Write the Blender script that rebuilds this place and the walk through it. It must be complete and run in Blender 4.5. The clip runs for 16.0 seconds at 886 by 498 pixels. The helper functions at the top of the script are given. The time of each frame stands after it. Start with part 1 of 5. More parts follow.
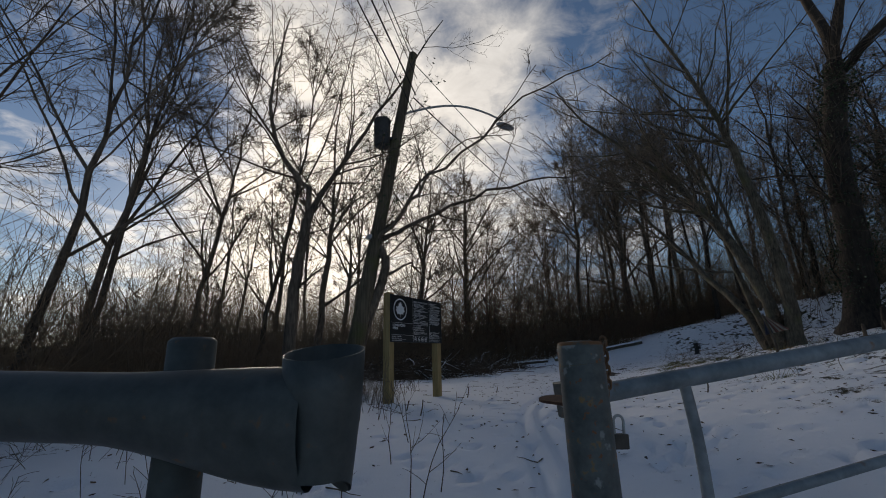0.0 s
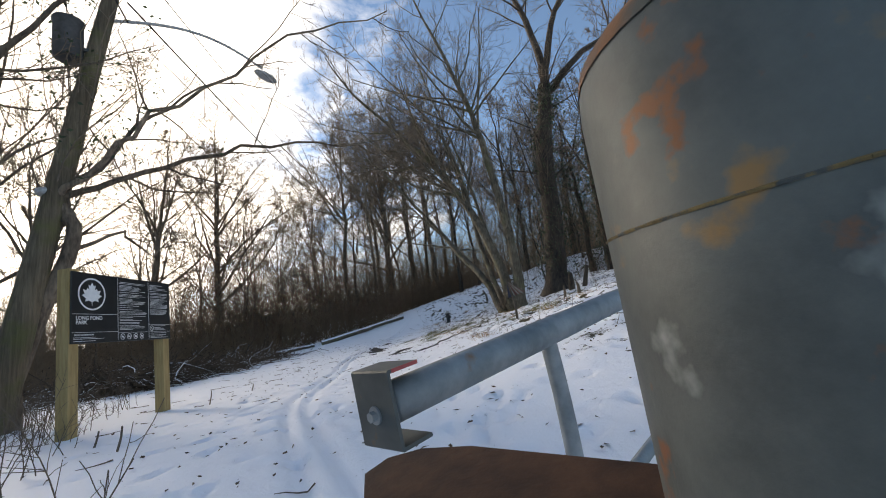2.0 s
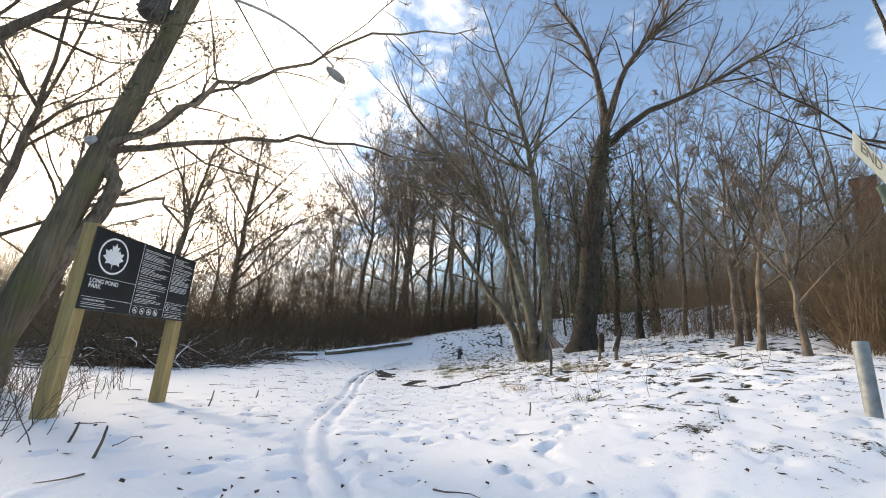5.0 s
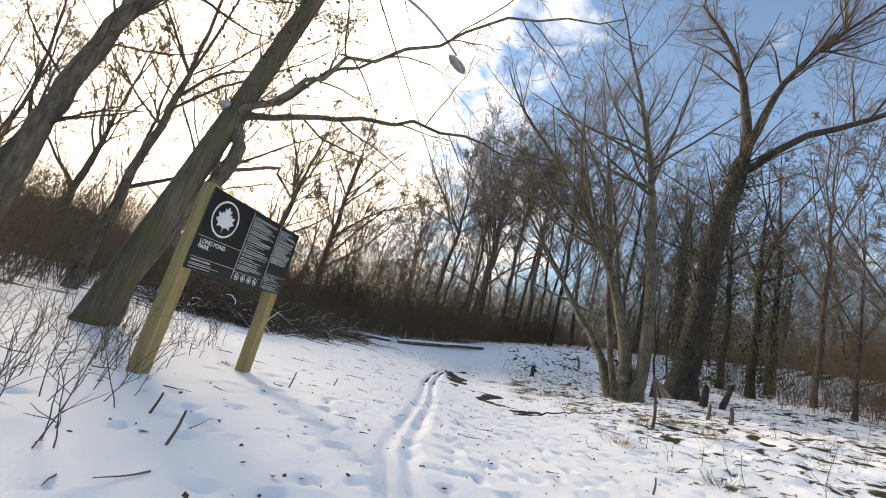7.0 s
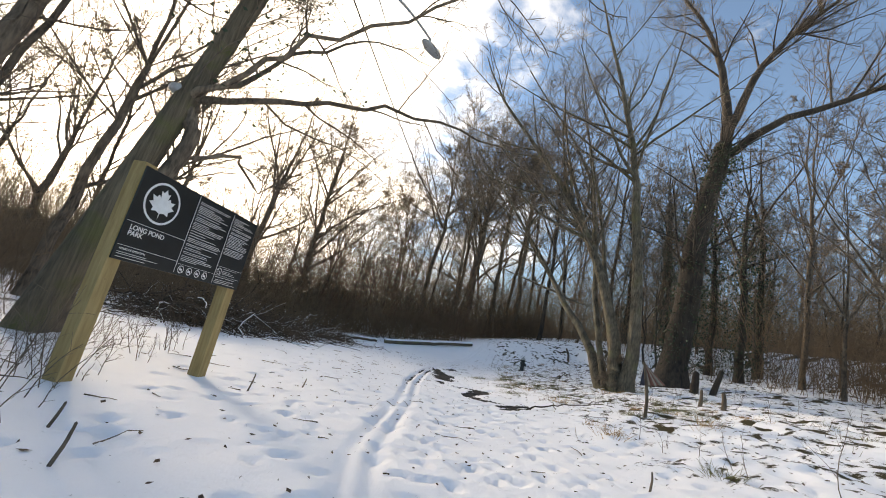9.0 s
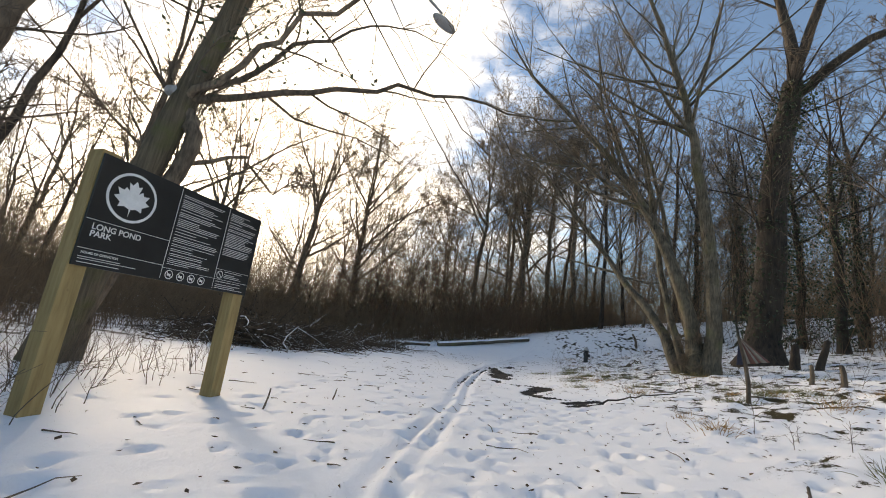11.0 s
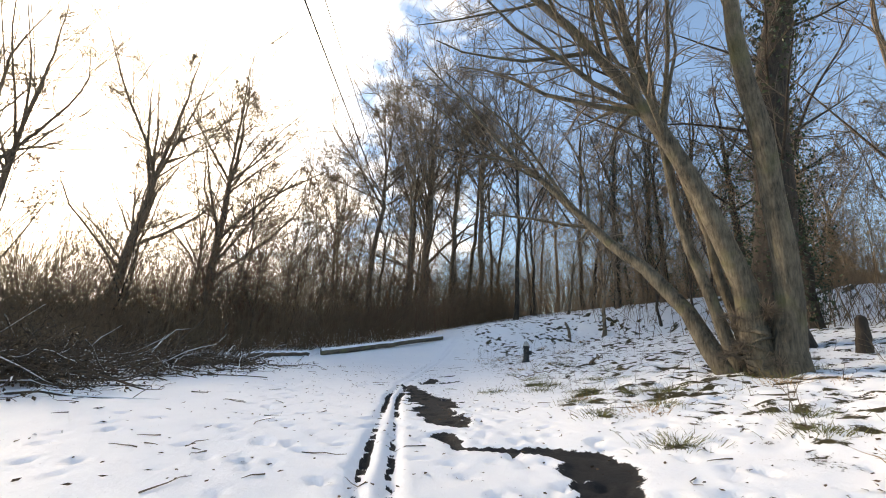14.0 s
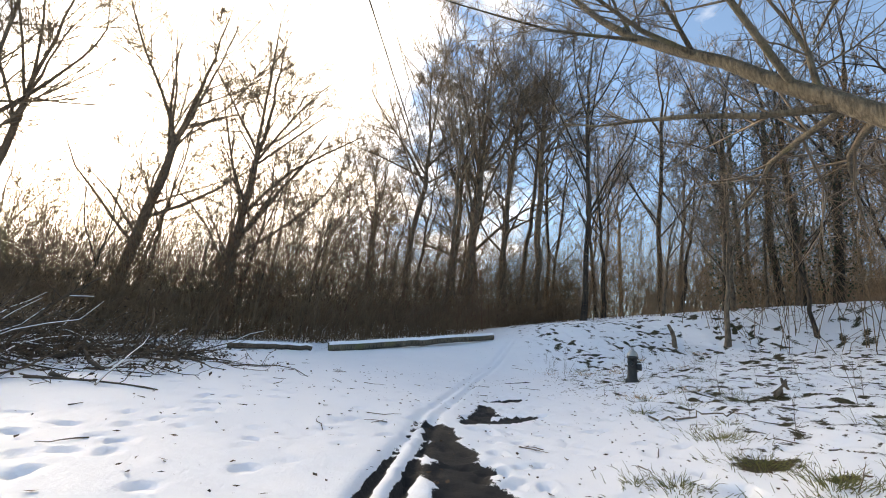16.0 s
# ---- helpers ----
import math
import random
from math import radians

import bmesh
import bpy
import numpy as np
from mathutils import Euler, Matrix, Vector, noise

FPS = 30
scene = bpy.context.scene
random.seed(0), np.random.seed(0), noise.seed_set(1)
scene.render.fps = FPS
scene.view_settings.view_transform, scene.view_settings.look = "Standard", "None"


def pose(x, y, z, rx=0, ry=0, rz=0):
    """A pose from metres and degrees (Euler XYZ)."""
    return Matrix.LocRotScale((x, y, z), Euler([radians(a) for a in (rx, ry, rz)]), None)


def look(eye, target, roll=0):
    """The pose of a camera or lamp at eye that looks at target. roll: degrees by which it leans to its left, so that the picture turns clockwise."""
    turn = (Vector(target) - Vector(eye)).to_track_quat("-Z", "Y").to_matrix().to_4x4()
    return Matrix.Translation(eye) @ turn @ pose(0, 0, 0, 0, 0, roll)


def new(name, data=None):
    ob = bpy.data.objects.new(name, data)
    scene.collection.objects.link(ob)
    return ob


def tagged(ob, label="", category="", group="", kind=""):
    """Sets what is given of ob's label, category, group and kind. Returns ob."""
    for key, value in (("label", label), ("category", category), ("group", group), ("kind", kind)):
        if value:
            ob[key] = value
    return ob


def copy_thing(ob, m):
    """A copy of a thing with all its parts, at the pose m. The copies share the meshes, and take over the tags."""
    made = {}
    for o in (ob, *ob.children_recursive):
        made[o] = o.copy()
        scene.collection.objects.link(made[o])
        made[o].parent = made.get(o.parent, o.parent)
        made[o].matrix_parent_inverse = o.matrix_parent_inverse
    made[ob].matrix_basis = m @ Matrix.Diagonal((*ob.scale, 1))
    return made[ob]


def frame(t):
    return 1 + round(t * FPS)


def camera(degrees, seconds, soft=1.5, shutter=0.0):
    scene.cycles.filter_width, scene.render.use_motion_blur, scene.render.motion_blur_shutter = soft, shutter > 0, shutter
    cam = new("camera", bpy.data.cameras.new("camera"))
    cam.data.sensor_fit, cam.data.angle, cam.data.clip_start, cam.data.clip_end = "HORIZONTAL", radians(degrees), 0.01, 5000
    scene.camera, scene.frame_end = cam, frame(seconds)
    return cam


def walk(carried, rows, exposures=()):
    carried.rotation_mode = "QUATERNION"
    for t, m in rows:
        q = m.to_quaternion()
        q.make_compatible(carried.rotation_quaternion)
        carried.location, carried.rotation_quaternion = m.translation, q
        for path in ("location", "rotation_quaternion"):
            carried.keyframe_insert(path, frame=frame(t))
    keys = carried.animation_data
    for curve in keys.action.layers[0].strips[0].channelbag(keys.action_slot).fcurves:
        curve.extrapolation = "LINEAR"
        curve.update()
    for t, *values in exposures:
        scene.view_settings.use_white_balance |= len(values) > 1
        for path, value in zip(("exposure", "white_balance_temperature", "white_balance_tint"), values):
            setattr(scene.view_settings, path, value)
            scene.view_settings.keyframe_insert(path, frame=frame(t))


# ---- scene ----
cam = camera(94.4, 16.0, soft=1.0)
PATH = [
    (0, (0.150, -2.190, 0.740), (0.011, -0.265, 1.263), -1.8),
    (0.5, (0.020, -1.700, 0.710), (0.089, 0.243, 1.177), -1.9),
    (1, (0.060, -1.360, 0.710), (0.425, 0.549, 1.180), -2.8),
    (1.5, (0.285, -1.085, 0.690), (0.874, 0.789, 1.067), -9.5),
    (2, (0.285, -0.985, 0.695), (1.213, 0.752, 1.045), -8.6),
    (2.5, (0.280, -0.945, 0.700), (1.390, 0.671, 1.094), -6.2),
    (3, (0.228, -0.888, 0.705), (1.398, 0.662, 1.182), -3.3),
    (3.5, (0.060, -0.820, 0.730), (1.136, 0.781, 1.258), -1.1),
    (3.7, (0.020, -0.730, 0.735), (1.006, 0.929, 1.259), -0.9),
    (5.8, (0.093, 0.226, 0.886), (0.904, 1.984, 1.387), 4.2),
    (6, (0.027, 0.264, 0.899), (0.851, 2.005, 1.438), 6.8),
    (6.5, (-0.159, 0.523, 1.006), (0.427, 2.359, 1.541), 16.0),
    (7, (-0.076, 0.767, 1.009), (0.410, 2.655, 1.452), 14.9),
    (7.5, (0.109, 1.014, 1.018), (0.592, 2.909, 1.437), 12.5),
    (8, (0.172, 1.231, 0.993), (0.793, 3.072, 1.469), 13.5),
    (10.3, (0.418, 1.069, 0.966), (0.839, 2.978, 1.389), 11.1),
    (10.5, (0.443, 1.250, 0.974), (0.953, 3.136, 1.405), 9.5),
    (11, (0.749, 2.027, 0.898), (1.075, 3.954, 1.323), 7.2),
    (11.5, (0.874, 2.995, 0.914), (0.952, 4.946, 1.346), 5.6),
    (12, (0.934, 4.142, 0.922), (1.385, 6.029, 1.411), -1.0),
    (12.5, (1.015, 5.048, 1.041), (1.976, 6.740, 1.506), -3.6),
    (13, (1.477, 6.137, 1.074), (2.042, 8.009, 1.496), 3.4),
    (13.5, (1.911, 7.308, 1.099), (2.618, 9.130, 1.526), 1.6),
    (14, (2.275, 8.454, 0.906), (3.092, 10.216, 1.384), 3.0),
    (14.5, (2.777, 9.670, 0.937), (3.742, 11.352, 1.425), 1.8),
    (15, (3.323, 10.832, 0.929), (4.252, 12.537, 1.409), 3.7),
    (15.5, (3.948, 12.079, 0.891), (4.601, 13.908, 1.369), 7.7),
    (16, (4.309, 13.432, 0.919), (4.923, 15.277, 1.384), 6.4),
]
EXPOSURES = tuple((t, stops, kelvin, 13) for t, stops, kelvin in ((0.0, -0.17, 7100), (0.7, -0.08, 7100), (1.1, 0.25, 7200), (1.6, 0.94, 7500), (2.2, 1.89, 7950), (3.0, 2.25, 8250), (3.6, 2.30, 8250), (6.0, 2.16, 8550), (11.0, 1.70, 8650), (12.0, 1.56, 8650), (13.0, 2.10, 8650), (14.5, 2.32, 8650), (16.0, 2.43, 8650)))
walk(cam, [(t, look(eye, target, roll)) for t, eye, target, roll in PATH], EXPOSURES)
CLOUD_BASE, CLOUD_GLOW, SKY_STRENGTH = 0.41, 0.75, 0.085

# walk past the park gate and along the snowy trail
def xt(y):
    return 0.37 * np.maximum(y, 0.0)


def rise(a):
    return 0.5 * np.sqrt(a * a + 0.6) + 0.5 * a


CREST_X, CREST_Z = (-6.0, -2.0, 2.0, 5.4, 8.5, 11.6, 14.5, 20.0, 30.0), (-0.5, -0.4, -0.15, 0.08, 0.5, 0.95, 1.4, 1.4, 1.6)


def ground_z(x, y):
    """Height of the open ground: a flat trail, a bank rising to its east and a low crest at its bend."""
    d = rise(x - xt(y) - 0.6)
    crest = np.clip((y - 23.0 + 0.8 * np.maximum(x - 18.0, 0.0)) / 5.5, 0, 1) * np.clip((y - 8.0) / 8.0, 0, 1)
    crest = crest * crest * (3 - 2 * crest) * np.interp(x, CREST_X, CREST_Z)
    crest = crest + 0.04 * np.clip(x - 13.0, 0, 14) * np.clip((y - 6.0) / 6.0, 0, 1)
    side = 0.16 * d - (0.0011 + 0.0028 * np.clip((7.0 - y) / 4.0, 0, 1)) * np.minimum(d, 20.0 + 40.0 * np.clip((y - 3.0) / 4.0, 0, 1)) ** 2
    return crest + side + 0.035 * rise(np.minimum(y, 70.0) - 18.0) - 0.35 / (1.0 + np.exp(np.clip((y - 1.0) * 1.6, -50, 50)))


def gz(x, y):
    return float(ground_z(np.array(float(x)), np.array(float(y))))


# ---- light ----
SUN = Vector((-0.45, 0.855, 0.27)).normalized()
world = bpy.data.worlds.new("world")
scene.world = world
world.use_nodes = True
wn, wl = world.node_tree.nodes, world.node_tree.links
wn.clear()


def wnode(kind, **kw):
    n = wn.new(kind)
    for k, v in kw.items():
        n.inputs[k].default_value = v
    return n


def wmath(op, a, b=None, c=None, clamp=False):
    n = wn.new("ShaderNodeMath")
    n.operation, n.use_clamp = op, clamp
    for i, v in enumerate((a, b, c)):
        if v is None:
            continue
        if isinstance(v, (int, float)):
            n.inputs[i].default_value = v
        else:
            wl.new(v, n.inputs[i])
    return n.outputs[0]


sky = wn.new("ShaderNodeTexSky")
sky.sky_type, sky.sun_disc = "NISHITA", False
sky.sun_elevation, sky.sun_rotation = math.asin(SUN.z), math.atan2(SUN.x, SUN.y)
sky.altitude, sky.air_density, sky.dust_density, sky.ozone_density = 20, 1.0, 0.3, 3.6
coord = wn.new("ShaderNodeTexCoord")
sep = wn.new("ShaderNodeSeparateXYZ")
wl.new(coord.outputs["Generated"], sep.inputs[0])
zz = wmath("MAXIMUM", wmath("ADD", sep.outputs[2], 0.12), 0.05)
comb = wn.new("ShaderNodeCombineXYZ")
wl.new(wmath("DIVIDE", sep.outputs[0], zz), comb.inputs[0])
wl.new(wmath("DIVIDE", sep.outputs[1], zz), comb.inputs[1])
cl = wnode("ShaderNodeTexNoise", Scale=1.3, Detail=9.0, Roughness=0.58, Distortion=0.25)
wl.new(comb.outputs[0], cl.inputs["Vector"])
cl2 = wnode("ShaderNodeTexNoise", Scale=6.0, Detail=6.0, Roughness=0.6, Distortion=0.4)
wl.new(comb.outputs[0], cl2.inputs["Vector"])
dot = wn.new("ShaderNodeVectorMath")
dot.operation = "DOT_PRODUCT"
dot.inputs[1].default_value = SUN
wl.new(coord.outputs["Generated"], dot.inputs[0])
sunward = wmath("MAXIMUM", dot.outputs["Value"], 0.0)
# the cloud bank thickens towards the sun, with a broken edge
bank = wmath("MULTIPLY_ADD", wmath("MAXIMUM", wmath("SUBTRACT", sunward, 0.74), -0.26), 2.3, wmath("MULTIPLY", wmath("SUBTRACT", cl.outputs[0], 0.5), 2.6))
bank = wmath("ADD", bank, wmath("MULTIPLY", wmath("SUBTRACT", cl2.outputs[0], 0.5), 1.1))
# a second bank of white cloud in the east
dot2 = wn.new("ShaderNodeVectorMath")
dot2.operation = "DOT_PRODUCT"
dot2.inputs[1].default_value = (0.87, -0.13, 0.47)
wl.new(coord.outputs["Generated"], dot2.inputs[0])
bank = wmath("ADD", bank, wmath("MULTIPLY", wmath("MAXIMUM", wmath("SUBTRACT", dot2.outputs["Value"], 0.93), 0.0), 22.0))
# clear sky again west of the sun
dot3 = wn.new("ShaderNodeVectorMath")
dot3.operation = "DOT_PRODUCT"
dot3.inputs[1].default_value = (-0.789, 0.445, 0.424)
wl.new(coord.outputs["Generated"], dot3.inputs[0])
bank = wmath("SUBTRACT", bank, wmath("MULTIPLY", wmath("MAXIMUM", wmath("SUBTRACT", dot3.outputs["Value"], 0.84), 0.0), 5.5))
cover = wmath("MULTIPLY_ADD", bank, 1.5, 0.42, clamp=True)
glow = wmath("ADD", wmath("POWER", sunward, 3.0), wmath("MULTIPLY", wmath("POWER", sunward, 40.0), 1.6))
bright = wmath("MULTIPLY_ADD", glow, CLOUD_GLOW, CLOUD_BASE)
bright = wmath("MULTIPLY", bright, wmath("MULTIPLY_ADD", cl2.outputs[0], 1.0, 0.5))
ctint = wn.new("ShaderNodeMixRGB")
ctint.inputs[1].default_value, ctint.inputs[2].default_value = (0.92, 0.96, 1.0, 1), (1.0, 0.95, 0.86, 1)
wl.new(wmath("POWER", sunward, 5.0), ctint.inputs[0])
scl = wn.new("ShaderNodeVectorMath")
scl.operation = "SCALE"
wl.new(ctint.outputs[0], scl.inputs[0])
wl.new(bright, scl.inputs[3])
skys = wn.new("ShaderNodeVectorMath")
skys.operation = "SCALE"
wl.new(sky.outputs[0], skys.inputs[0])
skys.inputs[3].default_value = SKY_STRENGTH
mix = wn.new("ShaderNodeMixRGB")
wl.new(cover, mix.inputs[0])
wl.new(skys.outputs[0], mix.inputs[1])
wl.new(scl.outputs[0], mix.inputs[2])
bg = wn.new("ShaderNodeBackground")
wl.new(mix.outputs[0], bg.inputs[0])
wl.new(bg.outputs[0], wn.new("ShaderNodeOutputWorld").inputs[0])

sun = new("sun", bpy.data.lights.new("sun", "SUN"))
sun.data.energy, sun.data.angle, sun.data.color = 1.9, radians(10), (1.0, 0.92, 0.81)
sun.matrix_world = look(SUN * 60, (0, 0, 0))


# ---- materials ----
def material(name, colour, rough=0.8, metal=0.0):
    m = bpy.data.materials.new(name)
    m.use_nodes = True
    b = m.node_tree.nodes["Principled BSDF"]
    b.inputs["Base Color"].default_value = (*colour, 1)
    b.inputs["Roughness"].default_value = rough
    b.inputs["Metallic"].default_value = metal
    return m, m.node_tree.nodes, m.node_tree.links, b


def varied(name, dark, light, scale=8.0, detail=8.0, rough=0.85, bump=0.3, dist=0.02, stretch=(1, 1, 1), metal=0.0,
           spots=None, per=0.0, coords="Object"):
    """A surface whose colour runs between two tones at two scales, with relief, spots of a third tone and change from piece to piece."""
    m, n, l, b = material(name, dark, rough, metal)
    tc, mp = n.new("ShaderNodeTexCoord"), n.new("ShaderNodeMapping")
    mp.inputs["Scale"].default_value = stretch
    l.new(tc.outputs[coords], mp.inputs[0])
    a, c = n.new("ShaderNodeTexNoise"), n.new("ShaderNodeTexNoise")
    a.inputs["Scale"].default_value, a.inputs["Detail"].default_value, a.inputs["Roughness"].default_value = scale, detail, 0.65
    c.inputs["Scale"].default_value, c.inputs["Detail"].default_value = scale * 0.13, 4
    l.new(mp.outputs[0], a.inputs[0])
    l.new(tc.outputs[coords], c.inputs[0])
    mx = n.new("ShaderNodeMath")
    mx.operation = "MULTIPLY_ADD"
    l.new(a.outputs[0], mx.inputs[0])
    mx.inputs[1].default_value = 0.6
    hf = n.new("ShaderNodeMath")
    hf.operation = "MULTIPLY"
    l.new(c.outputs[0], hf.inputs[0])
    hf.inputs[1].default_value = 0.4
    l.new(hf.outputs[0], mx.inputs[2])
    ramp = n.new("ShaderNodeValToRGB")
    ramp.color_ramp.elements[0].position, ramp.color_ramp.elements[1].position = 0.36, 0.64
    ramp.color_ramp.elements[0].color, ramp.color_ramp.elements[1].color = (*dark, 1), (*light, 1)
    l.new(mx.outputs[0], ramp.inputs[0])
    out = ramp.outputs[0]
    for tone, sc, lo, hi in (() if not spots else (spots,) if len(spots) == 4 else spots[0]):
        s = n.new("ShaderNodeTexNoise")
        s.inputs["Scale"].default_value, s.inputs["Detail"].default_value = sc, 6
        l.new(tc.outputs[coords], s.inputs[0])
        r2 = n.new("ShaderNodeMapRange")
        r2.inputs[1].default_value, r2.inputs[2].default_value = lo, hi
        l.new(s.outputs[0], r2.inputs[0])
        mm = n.new("ShaderNodeMixRGB")
        l.new(r2.outputs[0], mm.inputs[0])
        l.new(out, mm.inputs[1])
        mm.inputs[2].default_value = (*tone, 1)
        out = mm.outputs[0]
    if per:
        oi = n.new("ShaderNodeObjectInfo")
        hs = n.new("ShaderNodeHueSaturation")
        mr = n.new("ShaderNodeMapRange")
        mr.inputs[3].default_value, mr.inputs[4].default_value = 1 - per, 1 + per
        l.new(oi.outputs["Random"], mr.inputs[0])
        l.new(mr.outputs[0], hs.inputs["Value"])
        l.new(out, hs.inputs["Color"])
        out = hs.outputs[0]
    l.new(out, b.inputs["Base Color"])
    if bump:
        bp = n.new("ShaderNodeBump")
        bp.inputs["Strength"].default_value, bp.inputs["Distance"].default_value = bump, dist
        l.new(a.outputs[0], bp.inputs["Height"])
        l.new(bp.outputs[0], b.inputs["Normal"])
    return m


BARK = varied("bark", (0.04, 0.03, 0.022), (0.21, 0.16, 0.115), 20, 10, 0.95, 0.9, 0.03, (1, 1, 0.2), per=0.3)
BARK_PALE = varied("pale_bark", (0.028, 0.023, 0.016), (0.19, 0.158, 0.112), 26, 10, 0.95, 1.0, 0.035, (1, 1, 0.17),
                   spots=((0.12, 0.115, 0.052), 1.6, 0.55, 0.75))
BARK_DARK = varied("dark_bark", (0.018, 0.014, 0.011), (0.085, 0.064, 0.047), 11, 10, 0.95, 1.0, 0.05, (1, 1, 0.2))
TWIG = varied("twig", (0.08, 0.06, 0.043), (0.20, 0.152, 0.11), 3, 3, 0.9, 0, per=0.25)
BRUSH = varied("brush_stems", (0.085, 0.058, 0.036), (0.24, 0.165, 0.10), 2.5, 4, 0.95, 0, coords="Object")
RUSSET = varied("russet_twig", (0.085, 0.042, 0.03), (0.20, 0.10, 0.068), 3, 4, 0.95, 0)
STRAW = varied("dry_grass", (0.24, 0.125, 0.035), (0.46, 0.27, 0.09), 5, 4, 0.95, 0)
GRASS = varied("winter_grass", (0.06, 0.07, 0.02), (0.20, 0.19, 0.07), 6, 4, 0.95, 0)
LEAF = varied("dead_leaf", (0.12, 0.06, 0.025), (0.28, 0.15, 0.06), 9, 4, 0.9, 0.1)
IVY = varied("ivy_leaf", (0.012, 0.022, 0.009), (0.05, 0.075, 0.025), 6, 4, 0.6, 0.1)
GALV = varied("weathered_galvanised_steel", (0.16, 0.18, 0.185), (0.34, 0.36, 0.36), 9, 8, 0.62, 0.25, 0.004, metal=0.35,
              spots=((0.30, 0.13, 0.04), 7, 0.66, 0.76))
GREEN_STEEL = varied("grey_green_painted_steel", (0.038, 0.044, 0.041), (0.088, 0.097, 0.088), 10, 8, 0.55, 0.2, 0.003, metal=0.15,
                     spots=((0.16, 0.085, 0.035), 19, 0.66, 0.76))
RUST = varied("rusty_steel", (0.035, 0.017, 0.010), (0.13, 0.058, 0.027), 22, 8, 0.9, 0.8, 0.004, metal=0.2)
RUST_CHAIN = varied("rusty_chain", (0.09, 0.04, 0.02), (0.30, 0.16, 0.08), 40, 8, 0.85, 0.6, 0.002, metal=0.25,
                    spots=((0.36, 0.33, 0.28), 30, 0.6, 0.7))
BRASS = varied("dark_brass", (0.05, 0.045, 0.04), (0.10, 0.09, 0.075), 20, 4, 0.5, 0.1, 0.002, metal=0.7)
LUMBER = varied("treated_lumber", (0.24, 0.16, 0.06), (0.42, 0.30, 0.135), 7, 8, 0.85, 0.35, 0.006, (3, 3, 0.35),
                spots=((0.15, 0.085, 0.03), 6, 0.66, 0.72))
PANEL = varied("black_sign_panel", (0.006, 0.007, 0.007), (0.013, 0.015, 0.015), 6, 4, 0.38, 0.04, 0.002)
WHITE = varied("white_vinyl", (0.62, 0.63, 0.62), (0.78, 0.79, 0.78), 12, 4, 0.6, 0)
OCHRE = varied("ochre_rust_stain", (0.085, 0.06, 0.025), (0.20, 0.14, 0.055), 90, 8, 0.85, 0.4, 0.001, spots=((0.06, 0.067, 0.062), 160, 0.5, 0.6))
FADED_INK = varied("faded_sign_ink", (0.24, 0.19, 0.13), (0.42, 0.33, 0.22), 30, 6, 0.8, 0)
POST_PAINT = varied("worn_post_paint", (0.045, 0.053, 0.049), (0.125, 0.135, 0.122), 24, 10, 0.55, 0.35, 0.002, metal=0.1, spots=((((0.24, 0.25, 0.23), 15, 0.62, 0.66), ((0.23, 0.135, 0.05), 24, 0.63, 0.68), ((0.20, 0.075, 0.025), 40, 0.63, 0.68)),))
POST_RUST = varied("rusting_paint_edge", (0.06, 0.062, 0.05), (0.12, 0.115, 0.095), 30, 8, 0.75, 0.5, 0.002, spots=((0.20, 0.085, 0.03), 24, 0.44, 0.56))
SIGN_YELLOW = varied("faded_yellow_sign", (0.66, 0.50, 0.30), (0.82, 0.66, 0.45), 8, 5, 0.6, 0.05, 0.002)
REFLECT = varied("yellow_reflective_tape", (0.75, 0.42, 0.03), (0.85, 0.53, 0.06), 10, 4, 0.45, 0)
POLE_GREEN = varied("dark_green_paint", (0.025, 0.055, 0.04), (0.06, 0.105, 0.08), 11, 6, 0.6, 0.15, 0.003,
                    spots=((0.09, 0.06, 0.04), 5, 0.58, 0.68))
POLE_WOOD = varied("weathered_pole_wood", (0.06, 0.046, 0.03), (0.19, 0.15, 0.10), 9, 9, 0.95, 0.8, 0.03, (3, 3, 0.12), spots=((0.10, 0.105, 0.035), 1.7, 0.5, 0.7))
STEEL_DARK = varied("dark_grey_steel", (0.03, 0.033, 0.036), (0.07, 0.074, 0.078), 9, 5, 0.6, 0.1, 0.004)
LAMP_GREY = varied("grey_lamp_housing", (0.26, 0.27, 0.27), (0.42, 0.43, 0.43), 9, 5, 0.6, 0.1, 0.004)
SIDING = varied("white_vinyl_siding", (0.56, 0.55, 0.53), (0.68, 0.67, 0.65), 2.0, 5, 0.7, 0.05, 0.004)
SHUTTER = varied("maroon_shutter", (0.16, 0.065, 0.075), (0.23, 0.10, 0.11), 6, 4, 0.7, 0.1, 0.004)
TRIM = varied("white_trim", (0.70, 0.70, 0.69), (0.80, 0.80, 0.79), 6, 4, 0.6, 0)
BRICK = varied("red_chimney_brick", (0.12, 0.052, 0.034), (0.22, 0.10, 0.066), 18, 6, 0.95, 0.4, 0.01)
SHINGLE = varied("dark_shingles", (0.025, 0.025, 0.027), (0.06, 0.06, 0.062), 25, 6, 0.95, 0.5, 0.01)
CARPAINT, _, _, _b = material("black_car_paint", (0.004, 0.0045, 0.007), 0.2)
_b.inputs["Specular IOR Level"].default_value = 0.3
_b.inputs["Coat Weight"].default_value = 1.0
TYRE = varied("tyre_rubber", (0.012, 0.012, 0.012), (0.03, 0.03, 0.03), 20, 4, 0.9, 0.2, 0.01)
CHROME = varied("alloy_metal", (0.45, 0.46, 0.48), (0.60, 0.61, 0.63), 12, 4, 0.3, 0, metal=1.0)
HYDRANT = varied("black_hydrant_paint", (0.010, 0.011, 0.012), (0.028, 0.03, 0.03), 14, 6, 0.55, 0.2, 0.004)
